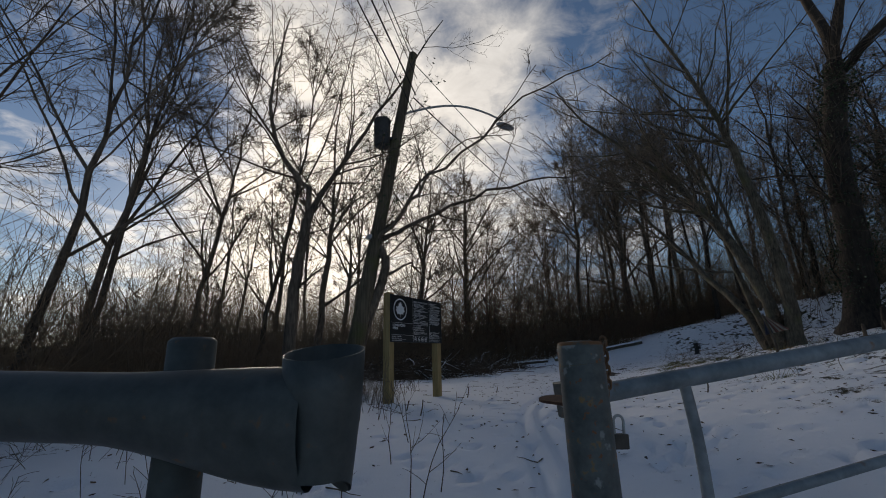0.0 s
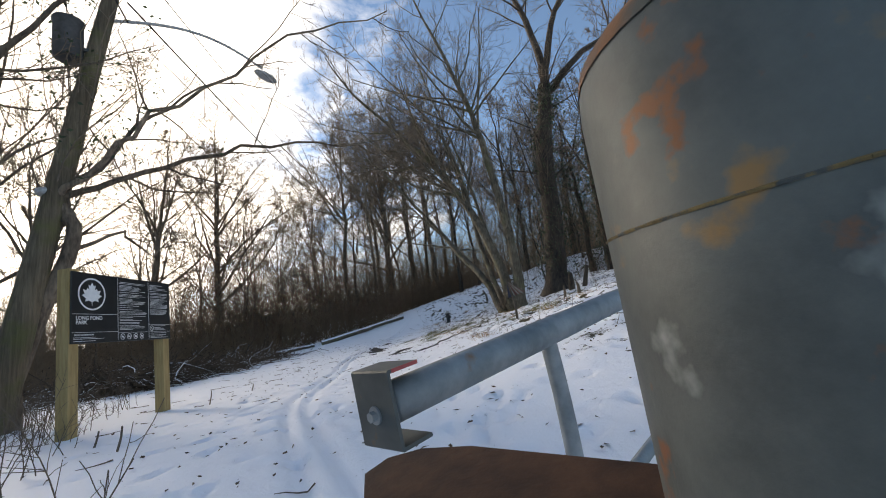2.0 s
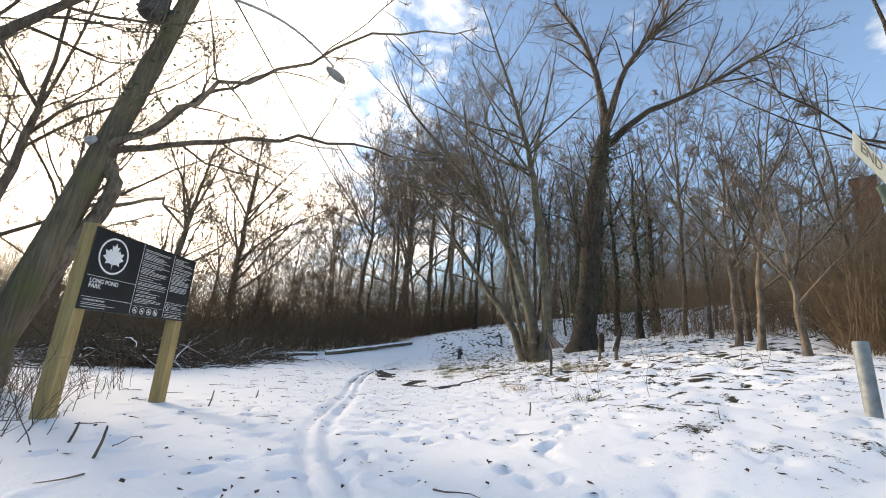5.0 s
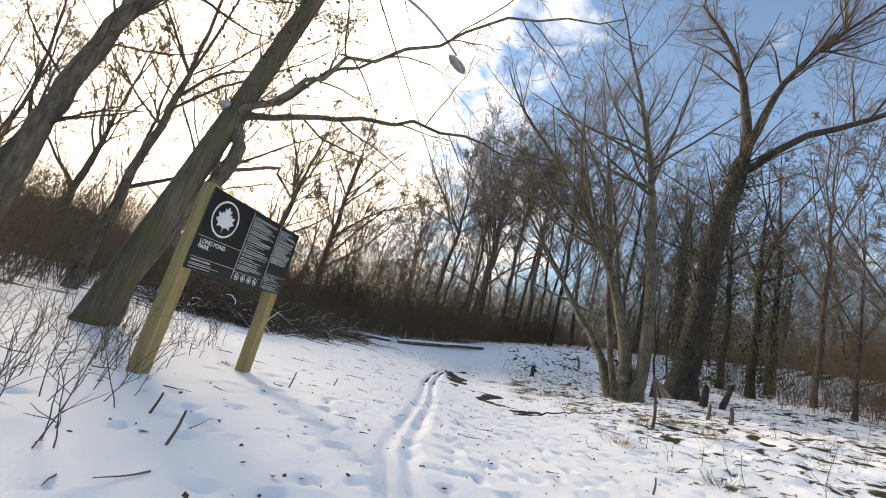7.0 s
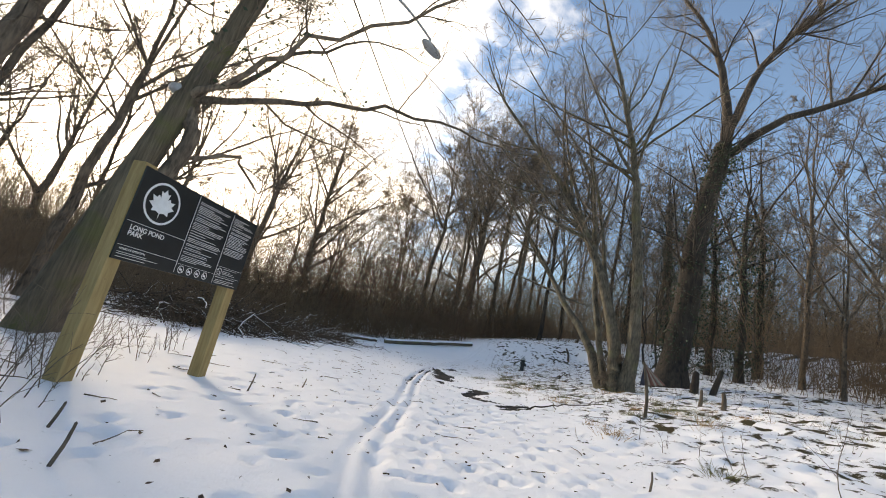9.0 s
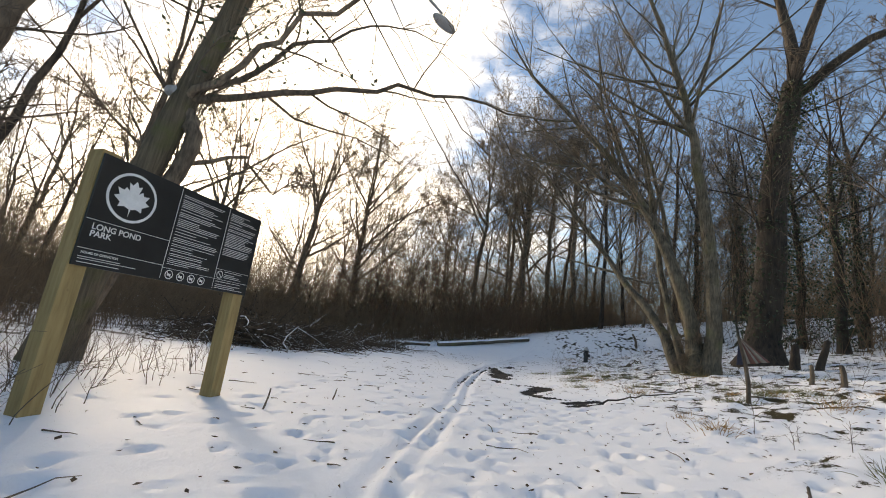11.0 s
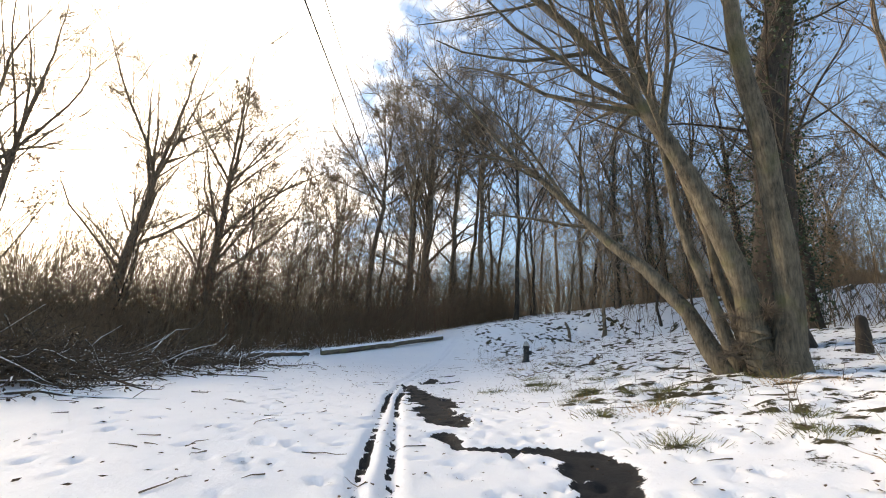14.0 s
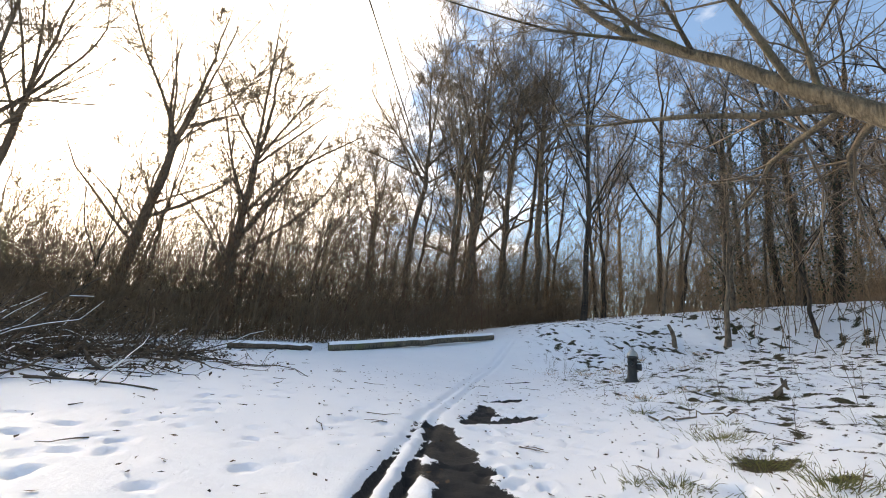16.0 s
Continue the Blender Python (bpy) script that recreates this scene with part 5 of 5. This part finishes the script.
# brush pile of cut boughs with snow on it
for cx, cy, w, cnt, seed, high in ((-2.9, 15.6, 2.0, 360, 61, 0.36), (-1.2, 17.8, 1.6, 220, 62, 0.22), (0.2, 20.4, 1.7, 170, 66, 0.09), (1.4, 22.6, 1.8, 170, 64, 0.07), (-4.6, 18.6, 2.2, 230, 63, 0.25), (-1.6, 24.0, 2.4, 200, 65, 0.12)):
    rg = R(seed)
    ln = []
    for _ in range(cnt):
        x, y = cx + rg.normal(0, w * 0.45), cy + rg.normal(0, w * 0.35)
        a = rg.normal(0.35, 1.3)
        h = gz(x, y) + 0.02 + rg.random() * 2.0 * high * max(0.1, 1.15 - (math.hypot(x - cx, y - cy) / w) ** 2)
        q = bend(rg, (x, y, h), (math.cos(a), math.sin(a), rg.normal(0, 0.1)), 0.4 + 1.7 * rg.random() ** 2.2, 6, 0.26, -0.015)
        q[:, 2] = np.maximum(q[:, 2], [gz(u[0], u[1]) + 0.01 for u in q])
        r0 = 0.006 + 0.026 * rg.random() ** 2.2
        ln.append((q, np.linspace(r0, r0 * 0.4, 6)))
        ln += sprout(rg, q, ln[-1][1], 4, 0.2, 1, 0.5, 6, 0.5, 0.004, 0.2, 0)
    e = thing("brush_pile", Matrix.Translation((cx, cy, gz(cx, cy))), "heap of cut brown boughs dusted with snow", "brush pile")
    v, f = tubes([(p - O((cx, cy, gz(cx, cy))), r) for p, r in ln], 5)
    tagged(link_mesh("brushwood", v, f, PILE_WOOD, e, smooth=True), kind="stuff")
    heart = [p[int(k)] - O((cx, cy, gz(cx, cy))) for k, (p, r) in zip(rg.integers(0, 6, len(ln)), ln)]
    v, f = leaves_at(rg, heart, 0.035, 2, 0.1)
    tagged(link_mesh("leaf_litter", v, f, DARK_LEAF, e, "withered leaves caught among the boughs"), kind="stuff")
    tops = [(p + O((0, 0, 1)) * (r[:, None] * 0.55) - O((cx, cy, gz(cx, cy))), r * 0.85) for p, r in ln[::4] if r[0] > 0.009]
    v, f = tubes(tops, 5)
    tagged(link_mesh("snow_dusting", v, f, SNOW_CAP, e, "snow lying along the boughs", smooth=True), kind="stuff")


def stub(name, x, y, h, r, label, lean=(0, 0), mat=None, cat="stump"):
    rg = R(int(x * 100 + y * 7) % 9973)
    e = thing(name, Matrix.Translation(on(x, y)), label, cat)
    p = resampled([O((0, 0, -0.15)), O((lean[0] * 0.4 + 0.03, lean[1] * 0.4, h * 0.45)), O((lean[0], lean[1], h))], 9, rg, 0.012 * min(1.0, h * h * 1.5))
    rr = np.linspace(r * 1.25, r * 0.8, 9)
    v, f = tubes([(p, rr)], 10)
    link_mesh("wood", v, f, mat or BARK, e, smooth=True)
    bm = bmesh.new()
    d = Vector(p[-1] - p[-2]).normalized()
    rod(bm, Vector(p[-1]) - d * 0.01, Vector(p[-1]) + d * r * 0.5, rr[-1], rr[-1] * 0.35, n=9)
    part("broken_top", bm, mat or BARK, e, "splintered broken top")
    return e


# small worn flag drooping from a stake
fz = top(6.7, 7.62)
flag = thing("small_flag", Matrix.Translation((6.7, 7.62, fz)), "small worn striped flag drooping from a brown wooden stake", "flag")
v, f = tubes([(np.array([(0, 0, -0.15), (0.01, 0.0, 0.3), (-0.03, 0.02, 0.65), (-0.09, 0.05, 1.0)]), np.array([0.034, 0.03, 0.026, 0.02]))], 10)
link_mesh("stake", v, f, BARK, flag, smooth=True)
ROWS = 9
for k in range(ROWS):
    vs, fs = [], []
    for i in range(9):
        w = i / 8
        for m_ in (k / ROWS, (k + 1) / ROWS):
            # the cloth hangs in folds that fan out downwards from the top of the stake
            across = (m_ - 0.25) * 0.42 * w
            vs.append((-0.085 + 0.20 * w * 0.45 + across * 0.9, 0.05 - across * 0.55 + 0.018 * math.sin(m_ * 19.0) * w, 0.99 - 0.44 * w + 0.10 * m_ * w))
    for i in range(8):
        fs.append((2 * i, 2 * i + 1, 2 * i + 3, 2 * i + 2))
    cl_ = link_mesh("stripe", vs, fs, (FLAG_RED, FLAG_WHITE)[k % 2] if k > 2 else FLAG_BLUE, flag, smooth=True)
    sd_ = cl_.modifiers.new("cloth_thickness", "SOLIDIFY")
    sd_.thickness = 0.003
stub("stump", 13.4, 12.4, 0.7, 0.12, "dark broken stump beside the ivied tree", (0.1, 0.0), BARK_DARK)
stub("stump", 13.75, 12.0, 0.85, 0.09, "dark broken stump with a splintered top", (0.25, -0.15), BARK_DARK)
stub("stump", 17.0, 24.6, 0.75, 0.07, "small broken stub in the snow", (-0.2, 0.1))
stub("stub", 10.1, 8.75, 0.4, 0.05, "short weathered dead stem in the snow", (0.03, 0.02), BARK)
stub("stub", 9.9, 9.2, 0.4, 0.04, "short dead stem standing in the snow", (0.05, 0), BARK)
fallen("fallen_branch", on(4.45, 8.3, 0.02), on(6.1, 8.42, 0.10), 0.016, 0.008, "thin bare fallen branch lying on the snow", BARK_DARK, False, "branch", 0.018)
fallen("fallen_branch", on(6.08, 8.42, 0.10), on(6.95, 8.45, 0.26), 0.008, 0.003, "thin twig end rising from the snow", BARK_DARK, False, "branch", 0.015)
fallen("fallen_branch", on(5.25, 8.33, 0.05), on(5.15, 8.5, 0.42), 0.007, 0.003, "thin upright shoot of the fallen branch", BARK, False, "branch", 0.015)
fallen("fallen_branch", on(12.0, 18.3, 0.04), on(13.0, 18.7, 0.05), 0.03, 0.015, "dark fallen bough lying on the bank", BARK, False, "branch", 0.04)
fallen("fallen_branch", on(9.0, 18.0, 0.04), on(10.0, 17.4, 0.03), 0.014, 0.006, "dark branch lying on the bank", BARK, False, "branch", 0.05)
fallen("fallen_branch", on(3.7, 0.95, 0.02), on(4.05, 1.02, 0.03), 0.022, 0.014, "short dark piece of wood in the snow", BARK_DARK, False, "branch", 0.02)
for x, y, h in ((-0.12, 6.62, 0.2), (0.5, 7.5, 0.12), (-1.0, 4.4, 0.14), (-0.7, 3.8, 0.2), (3.27, 4.08, 0.15)):
    stub("twig", x, y, h, 0.009, "short broken twig sticking out of the snow", (0.07, 0.03), BARK, "twig")

# tufts of winter grass on the bank, straw by the tree wrap, weeds near the gate


def tuft(x, y, n, h, mat, label, seed, wide=0.16, cat="grass tuft", r=0.0035):
    rg = R(seed)
    ln = []
    for _ in range(n):
        a = rg.uniform(0, 6.28)
        s = abs(rg.normal(0, wide))
        px, py = x + math.cos(a) * s, y + math.sin(a) * s
        q = bend(rg, (px, py, top(px, py) - 0.02), (math.cos(a) * 0.7, math.sin(a) * 0.7, 1), h * rg.uniform(0.5, 1.1), 4, 0.2, -0.18)
        ln.append((q, np.linspace(r, r * 0.3, 4)))
    v, f = tubes(ln, 3)
    tagged(link_mesh("grass_tuft", v, f, mat), label, cat, "grass tufts on the bank", "stuff")


rg = R(81)
spots = [(8.2, 13.0), (7.2, 13.6), (7.6, 8.1), (7.9, 7.7), (7.2, 8.4), (8.5, 8.8), (9.3, 10.0), (9.8, 11.4), (6.9, 16.1), (7.9, 15.4), (6.9, 12.2), (11.0, 12.2), (9.8, 12.6), (11.4, 13.0), (10.0, 12.2)]
while len(spots) < 75:
    y = rg.uniform(4, 24)
    x = float(xt(y)) + rg.uniform(2.3, 9)
    spots.append((x, y))
for i, (x, y) in enumerate(spots):
    tuft(x, y, int(rg.integers(25, 60)), rg.uniform(0.1, 0.26), (GRASS, STRAW, GRASS)[i % 3], "tuft of flattened winter grass poking through snow", 900 + i, rg.uniform(0.08, 0.25))
for i, (x, y) in enumerate(((7.57, 13.88), (7.0, 13.45), (8.4, 13.1), (6.9, 10.45), (6.45, 12.5), (6.6, 7.76), (8.2, 8.4), (9.04, 15.1), (5.9, 11.1), (7.3, 12.3), (7.7, 10.9), (8.1, 16.0), (8.05, 15.4), (7.1, 15.9), (8.6, 16.7), (7.9, 14.15), (7.6, 15.15))):
    tuft(x, y, 170, 0.13, GRASS, "flattened clump of green winter grass in melting snow", 1500 + i, 0.2)
v, f = tubes(stems(R(990), 420, lambda r: (8.02 + r.normal(0, 0.075), 1.70 + r.normal(0, 0.06)), 0.35, 1.15, 0.0045, 3, 0.04, 1, 0.12, 0.06), 3)
tagged(link_mesh("straw_clump", v, f, STRAW), "tall clump of dry orange straw round the young tree", "grass clump", kind="stuff")


def weed(x, y, h, seed):
    rg = R(seed)
    q = bend(rg, (x, y, top(x, y) - 0.03), (rg.normal(0, 0.15), rg.normal(0, 0.15), 1), h, 7, 0.1, -0.01)
    ln = [(q, np.linspace(0.0045, 0.0018, 7))]
    return ln + sprout(rg, q, ln[0][1], int(rg.integers(4, 9)), 0.25, 1, h * 0.4, 4, 0.7, 0.0015, 0.12, 0.02)


rg = R(82)
wd = [(-0.5, -1.35, 0.62), (-0.62, -1.3, 0.5), (-0.7, -1.42, 0.55), (-0.45, -1.5, 0.45), (-0.8, -1.2, 0.5), (-0.25, 0.6, 0.75), (-0.35, 0.9, 0.8), (-0.15, 1.0, 0.6), (-0.6, 1.5, 0.7), (-0.8, 0.8, 0.6), (-0.55, 2.1, 0.8)]
while len(wd) < 330:
    if rg.random() < 0.6:
        y = rg.uniform(0.3, 10)
        wd.append((-0.9 - abs(rg.normal(0, 1.4)) - 0.05 * y, y, rg.uniform(0.15, 0.8)))
    else:
        y = rg.uniform(2.5, 25)
        wd.append((float(xt(y)) + rg.uniform(2.3, 10), y, rg.uniform(0.15, 0.75)))
weeds = []
for i, (x, y, h) in enumerate(wd):
    weeds += weed(x, y, h, 700 + i)
v, f = tubes(weeds, 4)
tagged(link_mesh("dry_weeds", v, f, TWIG), "thin dry weed stalks standing in the snow", "weeds", kind="stuff")

# dead-end sign on its bent green post
gp = Vector(on(6.07, 1.3))
road_sign = thing("road_sign", Matrix.Translation(gp), "faded yellow end sign on a leaning dark green steel post", "road sign")
gtop = Vector((-0.24, 0.21, 2.22))
v, f = tubes([(np.array([Vector((0, 0, -0.3)), *[gtop * k + Vector((0.0, -0.05 * math.sin(math.pi * k), 0)) for k in np.linspace(0.0, 1, 10)]]), np.full(11, 0.04))], 12)
gpost = link_mesh("post", v, f, POLE_GREEN, road_sign, smooth=True)
toward = pose(0, 0, 0, 0, -5, -70)
for k in (0.32, 0.43):
    q = part("reflector", outline(bmesh.new(), ((-0.036, -0.08), (0.036, -0.12), (0.036, 0.08), (-0.036, 0.12)), 0.006), REFLECT, road_sign, "yellow reflective patch")
    q.matrix_basis = Matrix.Translation(gtop * k + Vector((-0.042, -0.052, 0))) @ toward
q = part("sign_plate", outline(bmesh.new(), ((-0.32, -0.135), (0.32, -0.135), (0.32, 0.135), (-0.32, 0.135)), 0.006), SIGN_YELLOW, road_sign, "faded pale yellow plate")
q.matrix_basis = Matrix.Translation(gtop + Vector((-0.30, -0.06, 0.20))) @ pose(0, 0, 0, -2, 23, -3)
cu = bpy.data.curves.new("lettering", "FONT")
cu.body, cu.size, cu.extrude, cu.align_x, cu.align_y = "END", 0.2, 0.002, "CENTER", "CENTER"
src = new("lettering_src", cu)
me = bpy.data.meshes.new_from_object(src.evaluated_get(bpy.context.evaluated_depsgraph_get()))
bpy.data.objects.remove(src)
me.materials.append(FADED_INK)
w_ = new("lettering", me)
w_.parent = q
w_.matrix_basis = pose(0, -0.004, 0.02, 90, 0, 0)

# ---- the house ----
HX, HY, HZ = 26.9, 5.95, 4.3
hm = Matrix.Translation((HX, HY, HZ)) @ pose(0, 0, 0, 0, 0, -71)
# own axes: x along the front towards the south, y back from the front, z up
house = thing("house", hm, "two-storey house with white siding and maroon shutters", "house")
FL, FD, EH = 13.0, 8.5, 6.0
part("wall", boxed(0, FL, 0.02, FD, -1.2, EH), SIDING, house)
for side in (0, 1):
    n = 30
    for i in range(n):
        z0 = -0.6 + i * (EH + 0.6) / n
        bm = bmesh.new()
        hgt = (EH + 0.6) / n
        if side == 0:
            m_ = Matrix()
            L = FL
        else:
            m_ = Matrix.Translation((0, FD, 0)) @ pose(0, 0, 0, 0, 0, -90)
            L = FD
        vsx = [(0, 0.018, z0), (L, 0.018, z0), (L, -0.05, z0), (0, -0.05, z0), (0, 0.012, z0 + hgt), (L, 0.012, z0 + hgt)]
        vv = [bm.verts.new(m_ @ Vector(p)) for p in vsx]
        bm.faces.new((vv[3], vv[2], vv[5], vv[4]))
        bm.faces.new((vv[0], vv[1], vv[2], vv[3]))
        part("siding_board", bm, SIDING, house)
rf = bmesh.new()
RH = 1.5
for y0, y1, z0, z1 in ((-0.35, FD / 2, EH, EH + RH), (FD + 0.35, FD / 2, EH, EH + RH)):
    a = [rf.verts.new(p) for p in ((-0.06, y0, z0), (FL + 0.3, y0, z0), (FL + 0.3, y1, z1), (-0.06, y1, z1), (-0.06, y0, z0 + 0.12), (FL + 0.3, y0, z0 + 0.12), (FL + 0.3, y1, z1 + 0.12), (-0.06, y1, z1 + 0.12))]
    for q in ((0, 1, 2, 3), (4, 7, 6, 5), (0, 4, 5, 1), (1, 5, 6, 2), (2, 6, 7, 3), (3, 7, 4, 0)):
        rf.faces.new([a[i] for i in q])
bmesh.ops.recalc_face_normals(rf, faces=rf.faces)
roof = part("roof", rf, SHINGLE, house, "dark shingled roof")
sr = bmesh.new()
a = [sr.verts.new(p) for p in ((-0.04, -0.3, EH + 0.15), (4.2, -0.3, EH + 0.15), (5.2, FD / 2 - 0.3, EH + RH + 0.02), (-0.04, FD / 2 - 0.3, EH + RH + 0.02))]
b = [sr.verts.new(v_.co + Vector((0, 0, 0.05))) for v_ in a]
for q in ((a[0], a[1], b[1], b[0]), (a[1], a[2], b[2], b[1]), (a[2], a[3], b[3], b[2]), (a[3], a[0], b[0], b[3]), tuple(b)):
    sr.faces.new(q)
part("roof_snow", sr, SNOW_CAP, roof, "snow lying on the roof")
gbl = bmesh.new()
t3 = [gbl.verts.new(p) for p in ((0.0, 0.0, EH), (0.0, FD, EH), (0.0, FD / 2, EH + RH))]
gbl.faces.new(t3)
part("gable", gbl, SIDING, house)
part("fascia", boxed(-0.3, FL + 0.3, -0.38, -0.35, EH - 0.03, EH + 0.11), TRIM, house)
part("corner_trim", boxed(-0.03, 0.09, -0.03, 0.09, -1.0, EH), TRIM, house)
part("downpipe", boxed(0.35, 0.43, -0.12, -0.04, -0.6, EH - 0.15), TRIM, house)
for wx, wz in ((1.25, 4.3), (1.25, 1.25), (5.2, 4.3), (5.2, 1.25), (9.2, 4.3), (9.2, 1.25)):
    w = part("window", boxed(wx, wx + 1.5, -0.06, -0.02, wz, wz + 1.4), TRIM, house, "white double window")
    for k in range(2):
        for r_ in range(2):
            part("pane", boxed(wx + 0.10 + k * 0.74, wx + 0.66 + k * 0.74, -0.072, -0.061, wz + 0.10 + r_ * 0.62, wz + 0.68 + r_ * 0.62), GLASS, w)
    for sx in (wx - 0.44, wx + 1.53):
        sh = part("shutter", boxed(sx, sx + 0.41, -0.055, -0.02, wz - 0.03, wz + 1.43), SHUTTER, house)
chim = part("chimney", box(boxed(-2.0, -0.02, 4.6, 5.9, -1.2, 2.6), -2.0, -0.95, 4.65, 5.85, 2.55, EH + 1.6), BRICK, house, "red brick chimney against the end wall")
part("chimney_cap", boxed(-2.05, -0.9, 4.6, 5.9, EH + 1.6, EH + 1.68), STEEL_DARK, chim)
part("flue", lathe([(0.1, EH + 1.6), (0.1, EH + 1.95), (0.2, EH + 2.0), (0.001, EH + 2.1)], 14), STEEL_DARK, chim).location = (-1.45, 5.25, 0)


# ---- parked car ----
def car(x, y, heading):
    up_ = Vector((-0.15, 0, 1)).normalized()
    fw_ = Vector((math.cos(math.radians(heading)), math.sin(math.radians(heading)), 0))
    fw_ = (fw_ - up_ * fw_.dot(up_)).normalized()
    sd_ = up_.cross(fw_)
    stand = Matrix(((fw_.x, sd_.x, up_.x, x), (fw_.y, sd_.y, up_.y, y), (fw_.z, sd_.z, up_.z, top(x, y) + 0.01), (0, 0, 0, 1)))
    e = thing("car", stand, "black sport utility vehicle parked on the drive", "car")
    # own axes: +x forwards
    secs = [(-2.25, 0.45, 0.80, 0.55), (-2.2, 0.35, 1.05, 0.80), (-2.0, 0.30, 1.12, 0.90), (-0.9, 0.28, 1.08, 0.93), (0.6, 0.28, 1.05, 0.93), (1.2, 0.28, 1.03, 0.92), (1.9, 0.30, 0.96, 0.88), (2.2, 0.34, 0.86, 0.80), (2.32, 0.42, 0.70, 0.60)]
    bm = bmesh.new()
    rings = []
    for sx, z0, z1, w in secs:
        ring = [(-w, z0 + 0.1), (-w * 0.94, z0), (w * 0.94, z0), (w, z0 + 0.1), (w, (z0 + z1) / 2), (w * 0.96, z1 - 0.06), (w * 0.85, z1), (-w * 0.85, z1), (-w * 0.96, z1 - 0.06), (-w, (z0 + z1) / 2)]
        rings.append([bm.verts.new((sx, yy, z)) for yy, z in ring])
    for a, b in zip(rings, rings[1:]):
        for i in range(10):
            bm.faces.new((a[i], a[(i + 1) % 10], b[(i + 1) % 10], b[i]))
    bm.faces.new(rings[0][::-1])
    bm.faces.new(rings[-1])
    bmesh.ops.recalc_face_normals(bm, faces=bm.faces)
    part("body", bm, CARPAINT, e, smooth=True)
    cab = bmesh.new()
    b4 = [cab.verts.new(p) for p in ((-2.12, -0.84, 1.04), (1.15, -0.84, 1.04), (1.15, 0.84, 1.04), (-2.12, 0.84, 1.04))]
    t4 = [cab.verts.new(p) for p in ((-1.85, -0.66, 1.66), (0.35, -0.66, 1.66), (0.35, 0.66, 1.66), (-1.85, 0.66, 1.66))]
    for i in range(4):
        cab.faces.new((b4[i], b4[(i + 1) % 4], t4[(i + 1) % 4], t4[i]))
    cab.faces.new(t4)
    bmesh.ops.bevel(cab, geom=list(cab.edges), offset=0.05, segments=2, affect="EDGES")
    cabin = part("cabin", cab, CARGLASS, e, "dark tinted glasshouse")
    part("roof_panel", boxed(-1.85, 0.3, -0.66, 0.66, 1.645, 1.70, bev=0.03), CARPAINT, cabin)
    for sx, tx in ((-0.6, -0.55), (0.35, 0.2)):
        for sy in (-1, 1):
            part("pillar", rod(bmesh.new(), (sx, sy * 0.845, 1.05), (tx, sy * 0.67, 1.66), 0.04, n=8), CARPAINT, cabin)
    for sx in (-1.4, 1.42):
        for sy in (-0.86, 0.86):
            m_ = Matrix.Translation((sx, sy, 0.36)) @ pose(0, 0, 0, 90, 0, 0)
            t = part("tyre", lathe([(0.21, -0.11), (0.33, -0.115), (0.36, -0.09), (0.36, 0.09), (0.33, 0.115), (0.21, 0.11), (0.21, -0.11)], 28), TYRE, e, smooth=True)
            t.matrix_basis = m_
            hub = bmesh.new()
            rod(hub, (0, 0, -0.02), (0, 0, 0.02), 0.06, n=14)
            for k in range(5):
                an = 2 * math.pi * k / 5
                rod(hub, (0.03 * math.cos(an), 0.03 * math.sin(an), 0.06 * sy / 0.86), (0.2 * math.cos(an), 0.2 * math.sin(an), 0.08 * sy / 0.86), 0.032, 0.045, n=6)
            part("rim", hub, CHROME, t, "alloy rim")
    for sy in (-0.62, 0.62):
        part("headlight", boxed(2.05, 2.27, sy - 0.17, sy + 0.17, 0.66, 0.79, bev=0.03), HEADLIGHT, e, "clear headlight")
    part("grille", boxed(2.2, 2.34, -0.4, 0.4, 0.58, 0.76, bev=0.02), CHROME, e, "chrome grille bar")
    part("bumper", boxed(2.15, 2.38, -0.75, 0.75, 0.38, 0.55, bev=0.04), STEEL_DARK, e)
    for sy in (-0.95, 0.95):
        part("mirror", boxed(0.75, 0.95, sy - 0.1, sy + 0.1, 1.05, 1.2, bev=0.03), CARPAINT, e)


car(12.75, 1.25, -158)


# dead leaves and bits of bark blown over the snow
rg = R(640)
pts = []
while len(pts) < 4600:
    y = rg.uniform(-1.5, 24)
    x = float(xt(y)) + (rg.normal(0.6, 2.6) if rg.random() < 0.45 else rg.uniform(2.2, 11.0))
    pts.append((x, y, top(x, y) + 0.012))
v, f = leaves_at(rg, pts, 0.028, 1, 0.0)
v = v.reshape(-1, 4, 3)
c = v.mean(1, keepdims=True)
v[:, :, 2] = c[:, :, 2] + (v[:, :, 2] - c[:, :, 2]) * 0.35
tagged(link_mesh("fallen_leaves", v.reshape(-1, 3), f, DARK_LEAF), "small dead leaves and bark scattered on the snow", "leaves", kind="stuff")

rg = R(641)
ln = []
while len(ln) < 420:
    y = rg.uniform(-1.0, 25)
    x = float(xt(y)) + (rg.normal(-3.0, 1.6) if rg.random() < 0.4 else rg.normal(4.6, 2.4))
    a = rg.uniform(0, 6.28)
    L = 0.08 + 0.4 * rg.random() ** 2
    q = bend(rg, (x, y, 0), (math.cos(a), math.sin(a), 0), L, 5, 0.25, 0)
    q[:, 2] = [top(u[0], u[1]) + 0.006 + 0.05 * L * k / 4 * rg.random() for k, u in enumerate(q)]
    ln.append((q, np.linspace(0.006, 0.002, 5)))
v, f = tubes(ln, 4)
tagged(link_mesh("fallen_twigs", v, f, TWIG), "thin broken twigs lying on the snow", "twigs", kind="stuff")
